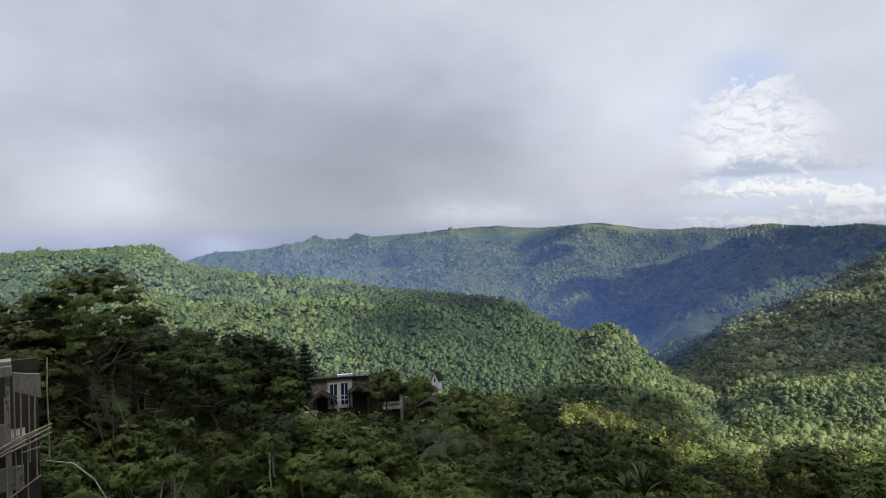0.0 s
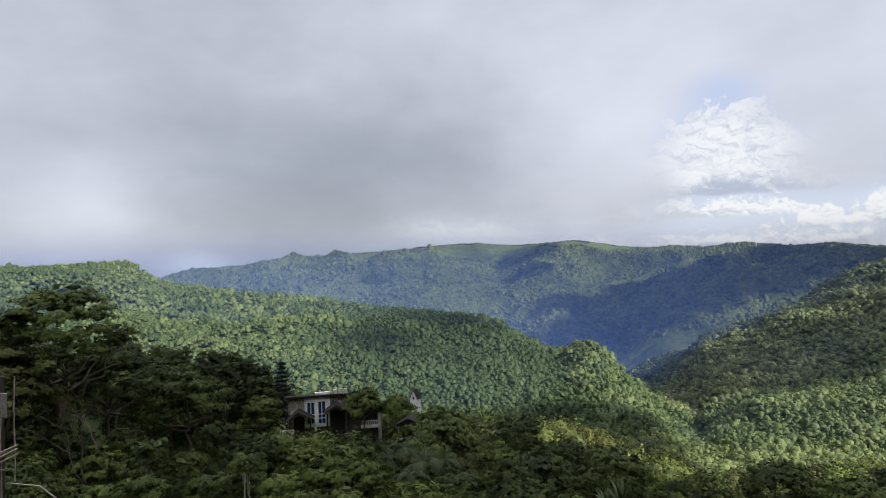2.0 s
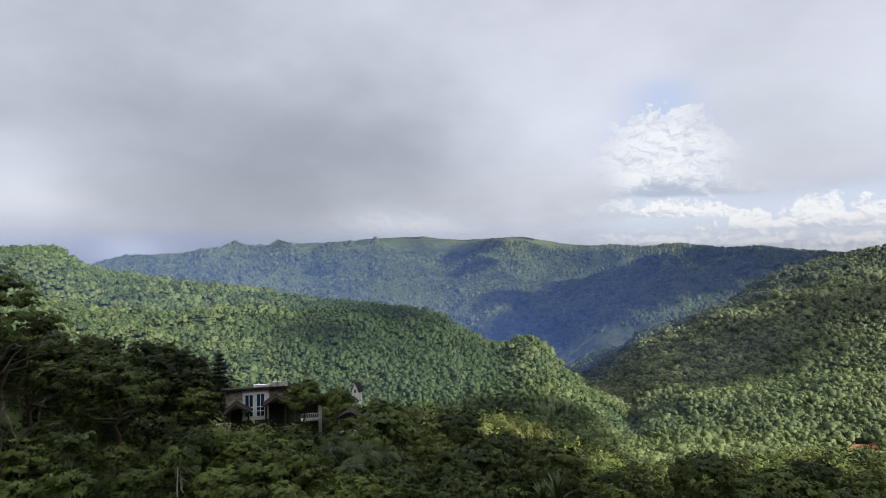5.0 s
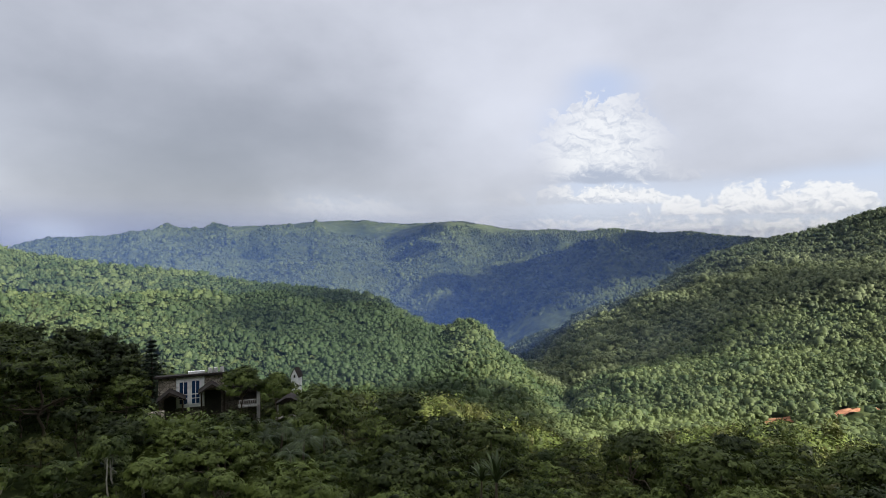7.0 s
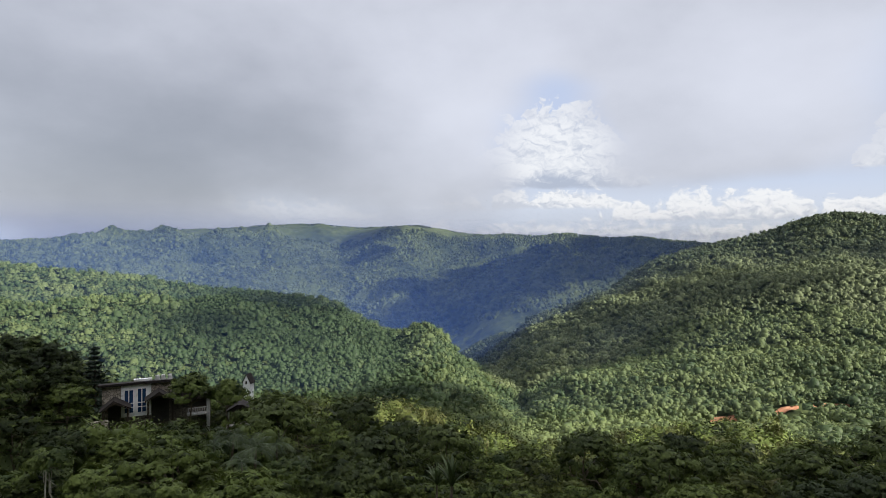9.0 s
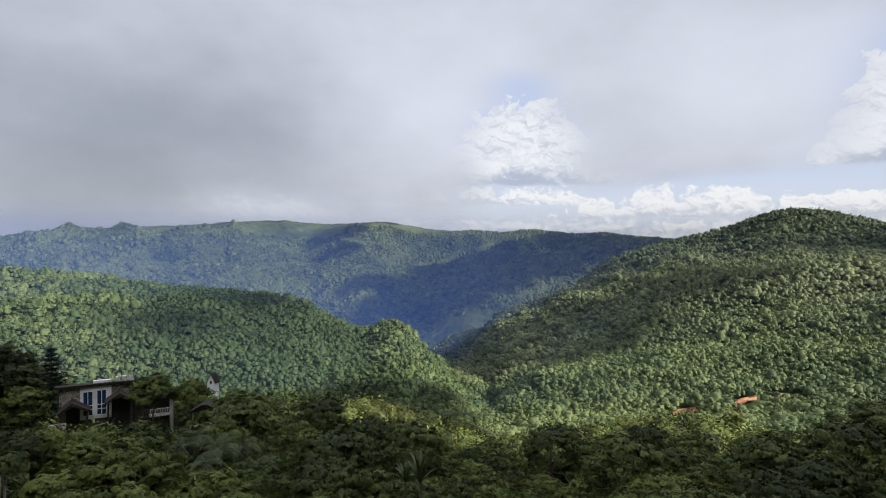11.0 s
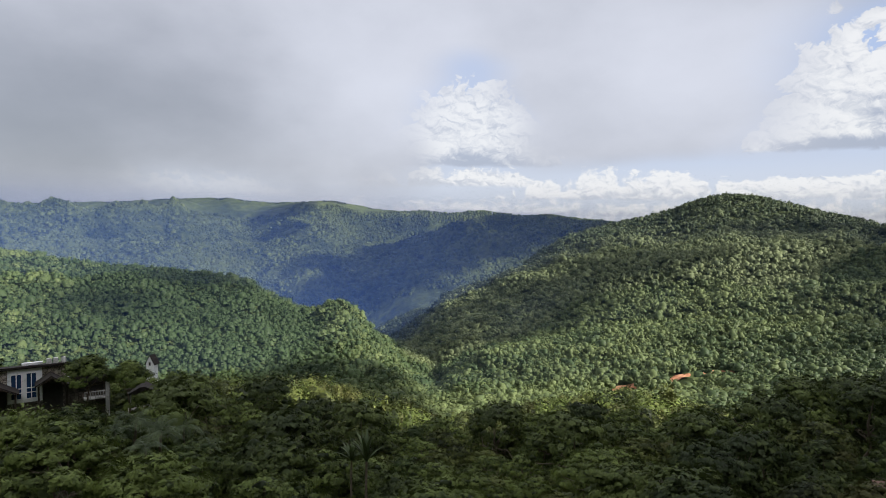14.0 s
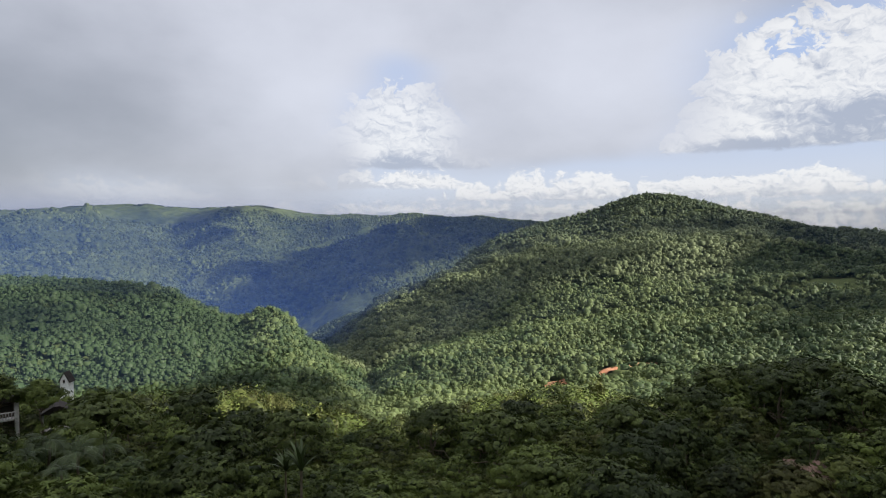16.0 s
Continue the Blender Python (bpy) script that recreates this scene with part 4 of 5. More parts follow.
def grove_of_big_trees():
    rain = make_tree("rain_tree", 16.5, 5.6, 60, 1.35, 0.5, "umbrella", LEAF_DARK, BARK, 31, 15912, 0.17, "large dark spreading tree with a domed layered crown", limbs=14)
    rain.matrix_basis = at_bearing(-30.4, 58, -16.4)
    rain_low = make_tree("rain_tree", 13.5, 4.6, 44, 1.25, 0.5, "umbrella", LEAF_RUSTY, BARK, 32, 11492, 0.17, "dark brownish spreading tree beside the large one", limbs=10)
    rain_low.matrix_basis = at_bearing(-35.0, 56, turn=40)
    side = make_tree("rain_tree", 11.0, 4.0, 40, 1.1, 0.55, "round", LEAF_DEEP, BARK, 33, 10608, 0.17, "dark rounded tree at the edge of the grove", limbs=9)
    side.matrix_basis = at_bearing(-26.8, 66, turn=10)
    fill = make_tree("broadleaf_tree", 7.5, 2.9, 44, 0.78, 0.7, "tall", LEAF_DARK, BARK, 44, 7000, 0.14, "dark leafy tree filling the edge of the grove", limbs=7)
    tagged(fill, group="trees at the edge of the grove")
    for i, (az, r, size) in enumerate(((-32.2, 50, 1.0), (-30.2, 49, 0.9), (-28.4, 51, 1.05), (-26.6, 54, 1.0), (-33.6, 53, 1.05), (-31.2, 46, 0.7), (-34.8, 50, 0.85), (-29.3, 54, 1.1))):
        m = at_bearing(az, r, None, 47 * i, size)
        if i:
            copy_thing(fill, m)
        else:
            fill.matrix_basis = m
    dusk = make_tree("broadleaf_tree", 9.5, 3.4, 48, 0.95, 0.7, "tall", LEAF_DEEP, BARK, 45, 8000, 0.17, "tall dark leafy tree standing beside the house", limbs=8)
    tagged(dusk, group="dark trees beside the house")
    for i, (az, r, top) in enumerate(((-19.4, 84, -7.0), (-17.6, 90, -7.3), (-16.0, 86, -7.9), (-14.6, 92, -8.6), (-21.2, 82, -6.7), (-23.0, 86, -6.3), (-18.4, 78, -8.2), (-15.2, 79, -9.6), (-13.7, 88, -9.9), (-25.0, 84, -6.0), (-20.4, 76, -8.0))):
        m = at_bearing(az, r, r * math.tan(radians(top)) - 9.2, 61 * i, 1.0)
        if i:
            copy_thing(dusk, m)
        else:
            dusk.matrix_basis = m
    mound = make_tree("mango_tree", 9.5, 5.6, 60, 1.35, 0.75, "round", LEAF_DEEP, BARK, 34, 16796, 0.17, "large rounded dark green tree on the mound", limbs=10)
    mound.matrix_basis = at_bearing(60.8, 88)
    twin = make_tree("mango_tree", 8.0, 4.6, 44, 1.25, 0.75, "round", LEAF_DEEP, BARK, 35, 13260, 0.17, "rounded dark green tree on the mound", limbs=9)
    twin.matrix_basis = at_bearing(65.2, 86)
    front = make_tree("mango_tree", 7.0, 2.6, 26, 1.0, 0.7, "tall", LEAF_DEEP, BARK, 36, 8840, 0.13, "upright dark green tree with a bare lower trunk", limbs=8)
    front.matrix_basis = at_bearing(57.0, 58)
    # two clipped, flat crowned trees before the house
    a = make_tree("shade_tree", 5.0, 2.0, 30, 0.70, 0.7, "umbrella", LEAF_DARK, BARK, 37, 8398, 0.13, "flat crowned dark tree in front of the house", limbs=8)
    a.matrix_basis = at_bearing(-5.9, 66.0, -17.9)
    b = make_tree("shade_tree", 4.5, 1.6, 24, 0.66, 0.7, "umbrella", LEAF_DARK, BARK, 38, 7072, 0.13, "flat crowned dark tree in front of the house", limbs=8)
    b.matrix_basis = at_bearing(-2.7, 66.0, -18.3)
    c = make_tree("broadleaf_tree", 5.5, 2.4, 24, 0.95, 0.75, "round", LEAF_DARK, BARK, 39, 8840, 0.13, "dense rounded dark tree beside the pavilion", limbs=6)
    c.matrix_basis = at_bearing(1.6, 68, -21.2)


grove_of_big_trees()


def young_trees():
    """Pale thin stems with a loose tuft of leaves on top."""
    spots = [(-33.4, 41, -15.2), (-31.4, 40, -17.2), (-27.4, 42, -16.6), (-24.4, 41, -13.9), (-23.2, 40, -16.2), (-20.2, 42, -16.9), (-15.6, 42, -15.6), (-13.6, 41, -17.6),
             (-17.6, 44, -18.2), (-11.2, 43, -18.6), (-29.4, 43, -18.4), (-8.0, 42, -19.4)]
    rng = np.random.RandomState(5)
    made = [make_tree("young_tree", 8.0, 0.95, 13, 0.62, 0.6, "tuft", LEAF_FRESH, BARK_PALE, 50 + k, 2200, 0.15,
                      "slender young tree with a pale bare stem and leafy tuft", limbs=6) for k in range(2)]
    first = [True, True]
    for i, (az, r, top) in enumerate(spots):
        m = at_bearing(az, r, r * math.tan(radians(top)) - 8.0, rng.uniform(0, 360)) @ pose(0, 0, 0, rng.uniform(-9, 9), rng.uniform(-9, 9), 0)
        ob = tagged(made[i % 2], group="young trees below the lookout")
        if first[i % 2]:
            ob.matrix_basis, first[i % 2] = m, False
        else:
            copy_thing(ob, m)


young_trees()


def frond_mesh(name, length, width, droop, pairs, mat):
    """A feathered frond: an arching rib with narrow leaflets on both sides."""
    ts = np.linspace(0.02, 1, pairs + 1)
    rib = np.stack([length * ts * (1 - 0.15 * ts), 0 * ts, length * (0.45 * ts - droop * ts * ts)], -1)
    verts, faces = [tuple(p) for p in rib], []
    for i in range(pairs):
        t = ts[i]
        w = width * math.sin(math.pi * min(1, 0.14 + 0.86 * t)) ** 0.7
        for side in (-1, 1):
            half = rib[i] + (rib[i + 1] - rib[i]) * 0.7
            faces.append((i, len(verts), len(verts) + 1))
            verts += [tuple(half), (rib[i][0] + 0.40 * w, side * w, rib[i][2] - 0.34 * w)]
    return mesh_of(name, np.array(verts), np.array(faces), mat, tones=np.full(len(verts), 0.5))


def tree_ferns():
    mesh = frond_mesh("frond", 2.5, 0.55, 0.72, 34, LEAF_FERN)
    spots = [(-2.2, 60, -17.6, 1.15), (-0.3, 54, -17.2, 1.15), (1.5, 60, -18.8, 0.95), (-1.5, 50, -16.9, 0.8), (3.6, 56, -19.4, 0.8), (-3.8, 57, -17.6, 0.8), (63.5, 70, -16.6, 0.9)]
    rng = np.random.RandomState(8)
    for az, r, top, size in spots:
        thing = new("tree_fern")
        tagged(thing, "tree fern with a crown of arching feathery fronds", "tree fern", "tree ferns")
        stem = tube(bent((0, 0, -4.5), (0, 0, 0), 0.08, rng, 5), [0.13, 0.12, 0.1, 0.1, 0.09], 7)
        mesh_part("trunk", tubes_mesh("fern_trunk", [stem], BARK), thing)
        for k in range(13):
            f = mesh_part("frond", mesh, thing)
            f.matrix_basis = pose(0, 0, 0, 0, rng.uniform(-28, 22), k * 27.7 + rng.uniform(-8, 8)) @ Matrix.Scale(rng.uniform(0.8, 1.1), 4)
        thing.matrix_basis = at_bearing(az, r, top, rng.uniform(0, 360), size)


tree_ferns()


def strap_plant():
    """A clump of long stiff strap leaves."""
    rng = np.random.RandomState(9)
    v, f = [], []
    for i in range(7):
        t = i / 6
        w = 0.13 * (1 - t ** 3) + 0.004
        v += [(0.25 * t + 0.8 * t * t, -w, 2.6 * t - 0.4 * t * t), (0.25 * t + 0.8 * t * t + 0.03, w, 2.6 * t - 0.4 * t * t)]
        if i:
            f.append((2 * i - 2, 2 * i - 1, 2 * i + 1, 2 * i))
    mesh = mesh_of("strap_leaf", np.array(v), np.array(f), LEAF_FERN, tones=np.full(len(v), 0.8))
    for az, r, top, size in ((17.6, 46, -16.2, 0.95), (16.2, 47, -17.0, 0.7)):
        thing = tagged(new("pandanus_plant"), "spiky pandanus clump with long grey green strap leaves", "plant")
        for k in range(26):
            leaf = mesh_part("leaf", mesh, thing)
            leaf.matrix_basis = pose(0, 0, 0, rng.uniform(-8, 8), rng.uniform(-12, 34), rng.uniform(0, 360)) @ Matrix.Scale(rng.uniform(0.7, 1.1), 4)
        stem = tube([(0, 0, -4), (0, 0.05, -2), (0, 0, 0.1)], [0.12, 0.11, 0.1], 7)
        mesh_part("trunk", tubes_mesh("pandanus_trunk", [stem], BARK), thing)
        thing.matrix_basis = at_bearing(az, r, top - 2.0 * size, 0, size)


strap_plant()


def conifer():
    rng = np.random.RandomState(14)
    thing = tagged(new("conifer_tree"), "narrow dark conifer with tiered branches beside the house", "tree")
    stems = [tube([(0, 0, -0.5), (0.03, 0, 4), (0, 0, 9.6)], [0.2, 0.13, 0.02], 7)]
    cs, ns = [], []
    for tier in range(15):
        z = 1.2 + tier * 0.56
        reach = 2.3 * (1 - tier / 16.2)
        for k in range(8):
            a = k * 0.785 + tier * 0.5 + rng.uniform(-0.1, 0.1)
            tip = (reach * math.cos(a), reach * math.sin(a), z + 0.12 * reach)
            stems.append(tube([(0, 0, z), tip], [0.035, 0.01], 4))
            for t in np.linspace(0.15, 1.0, 15):
                cs.append((tip[0] * t, tip[1] * t, z + 0.12 * reach * t + rng.uniform(-0.05, 0.05)))
                ns.append((rng.normal() * 0.4, rng.normal() * 0.4, 1))
    mesh_part("trunk", tubes_mesh("conifer_trunk", stems, BARK), thing)
    v, f = leaf_cards(np.array(cs), np.array(ns), np.full(len(cs), 0.36), rng, 1.8)
    mesh_part("crown", mesh_of("conifer_crown", v, f, LEAF_PINE, tones=np.full(len(v), 0.4)), thing)
    thing.matrix_basis = at_bearing(-13.0, 80, -20.9)


conifer()


def branching(base, way, length, radius, depth, rng, stems):
    end = base + way * length
    mid = base + way * length * 0.5 + Vector(rng.normal(scale=0.05 * length, size=3))
    stems.append(tube([base, mid, end], [radius, radius * 0.8, radius * 0.55], 5))
    if depth:
        for _ in range(3):
            turn = Vector(rng.normal(scale=0.42, size=3))
            branching(end, (way + turn + Vector((0, 0, 0.15))).normalized(), length * 0.68, radius * 0.55, depth - 1, rng, stems)


def bare_trees():
    for az, r, z, tall, seed in ((-22.3, 92, -16.8, 3.6, 3), (-19.0, 100, -20.0, 2.6, 4), (-28.6, 50, -17.5, 2.8, 5)):
        rng = np.random.RandomState(seed)
        thing = tagged(new("bare_tree"), "leafless grey tree with thin forked branches", "tree")
        stems = []
        branching(Vector((0, 0, -1)), Vector((0, 0, 1)), tall + 1, 0.13, 4, rng, stems)
        mesh_part("trunk", tubes_mesh("bare_trunk", stems, BARK), thing)
        thing.matrix_basis = at_bearing(az, r, z)
    # pale dead stems close below
    for az, r, top, seed in ((42.3, 42, -17.4, 6), (44.6, 42, -16.6, 7), (51.2, 43, -17.6, 8)):
        rng = np.random.RandomState(seed)
        thing = tagged(new("dead_stem"), "pale dead stem with short broken shoots", "dead tree", "dead stems below the lookout")
        stems = [tube(bent((0, 0, -7), (0.3, 0, 0.2), 0.12, rng, 6), np.linspace(0.10, 0.05, 6), 6)]
        for k in range(4):
            z = -1.4 + k * 0.35
            stems.append(tube([(0.2, 0, z), (0.2 + rng.uniform(-0.5, 0.5), rng.uniform(-0.3, 0.3), z + 0.6)], [0.04, 0.02], 5))
        mesh_part("stem", tubes_mesh("dead_stem", stems, BARK_PALE), thing)
        thing.matrix_basis = at_bearing(az, r, top)

    # bent pale boughs rising out of the nearest leaves
    bows = [(-29.2, 40, -19.2, [(-3.0, 0, 3.0), (-1.7, 0, 2.6), (-0.7, 0, 1.5), (0.0, 0, 0.0), (0.3, 0, -5.0)]),
            (-25.2, 40, -19.9, [(0.25, 0, 2.6), (0.05, 0, 1.3), (-0.15, 0, 0.0), (-0.1, 0, -5.0)]),
            (-24.2, 40, -19.9, [(0.9, 0, 2.3), (0.5, 0, 1.1), (-0.2, 0, 0.0), (-0.5, 0, -5.0)]),
            (-16.4, 41, -20.6, [(0.05, 0, 2.6), (0.0, 0, 1.2), (0.1, 0, 0.0), (0.1, 0, -5.0)])]
    for az, r, el, line in bows:
        thing = tagged(new("bare_bough"), "thin pale leafless bough bending out of the foliage", "branch", "pale boughs below the lookout")
        mesh_part("stem", tubes_mesh("bare_bough", [tube(line, np.linspace(0.035, 0.075, len(line)), 6)], BARK_PALE), thing)
        thing.matrix_basis = at_bearing(az, r, r * math.tan(radians(el)), -az)


bare_trees()


def bamboo():
    rng = np.random.RandomState(17)
    for az, r, size in ((45.2, 150, 1.0), (41.0, 165, 0.7)):
        thing = tagged(new("bamboo_clump"), "feathery fan of olive bamboo standing over the woods", "bamboo")
        stems, cs, ns = [], [], []
        for k in range(26):
            a, out = rng.uniform(0, 6.28), rng.uniform(0.4, 2.6)
            tip = np.array([out * math.cos(a), out * math.sin(a), rng.uniform(6.5, 9.5)])
            line = [np.array([tip[0] * 0.15, tip[1] * 0.15, 0]), tip * np.array([0.45, 0.45, 0.65]), tip]
            stems.append(tube(line, [0.06, 0.05, 0.015], 4))
            for t in rng.uniform(0.35, 1, 34):
                cs.append(tip * np.array([0.15 + 0.85 * t ** 1.6, 0.15 + 0.85 * t ** 1.6, t]) + rng.normal(scale=0.28, size=3))
                ns.append(rng.normal(size=3))
        mesh_part("stem", tubes_mesh("bamboo_stems", stems, BAMBOO), thing)
        v, f = leaf_cards(np.array(cs), np.array(ns), np.full(len(cs), 0.42), rng, 2.2)
        mesh_part("crown", mesh_of("bamboo_leaves", v, f, LEAF_OLIVE, tones=np.full(len(v), 0.7)), thing)
        thing.matrix_basis = at_bearing(az, r, None, 0, size)


bamboo()


# ================= buildings =================
def window(parent, x0, x1, z0, z1, y, cols, rows):
    """A white framed window with single panes; rows are the heights of its cross bars as shares."""
    holder = part("window", box(x0 - 0.06, x1 + 0.06, y - 0.03, y + 0.05, z0 - 0.06, z0), PAINT, parent, "white framed window with blue panes")
    w = (x1 - x0) / cols
    edges = [z0 + (z1 - z0) * q for q in (0.0, *rows, 1.0)]
    for i in range(cols):
        for a, b in zip(edges, edges[1:]):
            part("pane", box(x0 + i * w + 0.04, x0 + (i + 1) * w - 0.04, y - 0.01, y + 0.015, a + 0.04, b - 0.04, bevel=0), GLASS, holder)
    for i in range(cols + 1):
        part("mullion", box(x0 + i * w - 0.035, x0 + i * w + 0.035, y - 0.05, y + 0.03, z0, z1, bevel=0), PAINT, holder)
    for e in edges[1:]:
        part("crossbar", box(x0 - 0.03, x1 + 0.03, y - 0.045, y + 0.02, e - 0.035, e + 0.035, bevel=0), PAINT, holder)
    return holder


def gable(parent, xl, xr, xm, zl, zr, zm, y0, y1):
    """A small pitched canopy on posts."""
    bm = prism([(xl - 0.15, zl - 0.12), (xl - 0.15, zl), (xm, zm), (xr + 0.15, zr), (xr + 0.15, zr - 0.12), (xm, zm - 0.14)], y0, y1)
    roof = part("canopy_roof", bm, ROOF, parent, "dark pitched canopy roof")
    part("fascia", prism([(xl, zl - 0.1), (xm, zm - 0.12), (xr, zr - 0.1), (xm, zm - 0.3)], y0 - 0.04, y0 + 0.04), WOOD, roof)
    for x, z in ((xl + 0.15, zl), (xr - 0.15, zr)):
        part("post", box(x - 0.08, x + 0.08, y0 + 0.1, y0 + 0.26, -3.0, z - 0.05), WOOD, parent)


def hillside_house():
    h = tagged(new("house"), "flat roofed hillside house with white window bay and stone walls", "house")
    shell = box(-3.0, 3.3, 0.0, 3.4, -4.5, 1.12)
    for v in shell.verts:
        v.co.z -= max(0.0, v.co.y - 0.2) * 0.2 if v.co.z > 0 else 0.0
    part("wall", shell, STONE_DARK, h, "dark stone faced wall")
    part("wall", box(-3.05, -1.36, -0.12, 0.05, -0.6, 1.1), STONE_WALL, h, "pale rubble stone facing")
    part("wall", box(1.44, 3.35, -0.10, 0.05, 0.0, 1.25), STONE_WALL, h, "brown stone facing")
    part("window_bay", box(-1.34, 1.42, -0.22, 0.05, -2.1, 1.16), PAINT, h, "white painted window bay")
    window(h, -1.06, -0.22, -1.72, 0.66, -0.25, 2, (0.24, 0.42))
    window(h, 0.14, 0.96, -1.72, 0.72, -0.25, 2, (0.24, 0.42))
    slab = box(-3.4, 3.7, -0.5, 3.6, 1.17, 1.42)
    for v in slab.verts:
        v.co.z -= max(0.0, v.co.y - 0.2) * 0.2
    roof = part("roof", slab, ROOF, h, "flat dark roof slab sloping gently back")
    part("roof_beam", box(-0.2, 1.5, -0.1, 0.2, 1.40, 1.66), PAINT, roof, "white beam on the roof")
    for x in (2.0, 2.55, 3.2):
        bm = bmesh.new()
        bmesh.ops.create_cone(bm, cap_ends=True, segments=12, radius1=0.24, radius2=0.19, depth=0.5, matrix=Matrix.Translation((x, 0.1, 1.62)))
        part("roof_tank", bm, OLD_WHITE, roof, "small white roof tank")
    gable(h, -3.0, -0.55, -1.95, -0.85, -0.75, 0.12, -2.2, -0.24)
    gable(h, 0.95, 3.5, 2.1, -0.25, -0.45, 0.62, -2.2, -0.12)
    part("doorway", box(-2.5, -1.45, -0.06, 0.06, -3.0, -0.9), INNER_SHADE, h, "dark panel standing in for the shaded doorway")
    part("doorway", box(1.5, 3.1, -0.06, 0.06, -3.0, -0.5), INNER_SHADE, h, "dark panel standing in for the shade under the porch")
    part("wall", box(-3.9, -2.4, -2.4, -2.1, -3.6, -1.7), STONE_WALL, h, "low stone garden wall")
    # lower wing
    wing = part("wing", box(3.34, 7.3, 1.0, 4.0, -5.6, -0.9), STONE_DARK, h, "lower side wing in dark stone")
    part("wing_roof", prism([(3.3, -0.9), (3.3, -0.4), (5.3, -0.15), (7.8, -0.85), (7.8, -1.05)], 0.2, 4.2), ROOF, h, "low dark roof of the side wing")
    part("wall_panel", box(3.45, 4.4, 0.9, 1.05, -1.35, -0.3), OLD_WHITE, wing, "white plastered panel")
    part("opening", box(4.5, 6.7, 0.9, 1.02, -2.0, -1.1), INNER_SHADE, wing)
    part("column", box(6.85, 7.2, 0.6, 0.95, -4.8, -1.0), OLD_WHITE, wing, "white square column")
    rail = part("balcony", box(4.9, 6.85, 0.0, 1.0, -2.75, -2.6), OLD_WHITE, wing, "white balcony slab with railing")
    part("handrail", box(4.9, 6.85, 0.0, 0.08, -2.0, -1.9), OLD_WHITE, rail)
    for i in range(9):
        x = 4.95 + i * 0.23
        part("baluster", box(x, x + 0.07, 0.0, 0.07, -2.6, -2.0, bevel=0), OLD_WHITE, rail)
    h.matrix_basis = pose(70 * math.sin(radians(-10)), 70 * math.cos(radians(-10)), -15.45, 0, 0, 10)
    # open pavilion further down
    p = tagged(new("pavilion"), "small open pavilion with brown roof and pale columns", "pavilion")
    part("roof", prism([(-1.7, -0.1), (-1.7, 0.0), (-0.3, 0.75), (0.3, 0.75), (1.7, 0.0), (1.7, -0.1)], -1.5, 1.5), ROOF, p)
    for x in (-1.3, 1.2):
        for y in (-1.2, 1.2):
            part("column", box(x - 0.11, x + 0.11, y - 0.11, y + 0.11, -4.5, -0.05), OLD_WHITE, p, "pale column")
    part("railing", box(-1.3, 1.2, -1.24, -1.16, -1.6, -1.5), OLD_WHITE, p)
    part("floor_slab", box(-1.6, 1.6, -1.5, 1.5, -2.6, -2.4), CONCRETE, p)
    p.matrix_basis = at_bearing(-1.7, 70, -17.7, 2, 0.85)
    # white gabled cottage beyond
    c = tagged(new("cottage"), "small white gabled cottage with a steep dark roof", "house")
    part("wall", prism([(-1.2, -6.0), (-1.2, 0.0), (0.0, 2.2), (1.2, 0.0), (1.2, -6.0)], 0, 2.4), PAINT, c, "white gable wall")
    part("roof_slope", prism([(-1.6, -0.45), (-1.6, -0.2), (0.0, 2.55), (0.0, 2.3)], -0.12, 2.6), ROOF, c)
    part("roof_slope", prism([(0.01, 2.3), (0.01, 2.55), (1.6, -0.2), (1.6, -0.45)], -0.12, 2.6), ROOF, c)
    part("window", box(-0.3, 0.3, -0.05, 0.04, -0.6, 0.4), INNER_SHADE, c)
    c.matrix_basis = at_bearing(-1.15, 100, -21.4, -32, 0.5)
    # pale houses half hidden by the big trees
    for az, r, z, w in ((-32.9, 98, -10.2, 6.0), (-35.3, 100, -11.3, 3.5)):
        k = tagged(new("village_house"), "pale village house half hidden behind big trees", "house", "village houses")
        part("wall", box(-w / 2, w / 2, 0, 6, -6, 1.3), PAINT, k, "white wall")
        part("roof", prism([(-w / 2 - 0.4, 1.3), (-w / 2 - 0.4, 1.45), (0, 2.5), (w / 2 + 0.4, 1.45), (w / 2 + 0.4, 1.3)], -0.4, 6.4), CONCRETE, k, "grey metal roof")
        for i in range(3):
            x = -w / 3 + i * w / 3
            part("window", box(x - 0.4, x + 0.4, -0.05, 0.04, -0.4, 0.7), INNER_SHADE, k)
        k.matrix_basis = at_bearing(az, r, z, -az)


hillside_house()


def pole(parent, a, b, r=0.05, mat=None, name="pole"):
    rng = np.random.RandomState(int(abs(a[0] * 97 + b[2] * 31)) % 1000)
    line = bent(a, b, 0.03, rng, 4)
    return mesh_part(name, tubes_mesh("pole", [tube(line, [r, r * 0.95, r * 0.9, r * 0.8], 6)], mat or BAMBOO), parent)


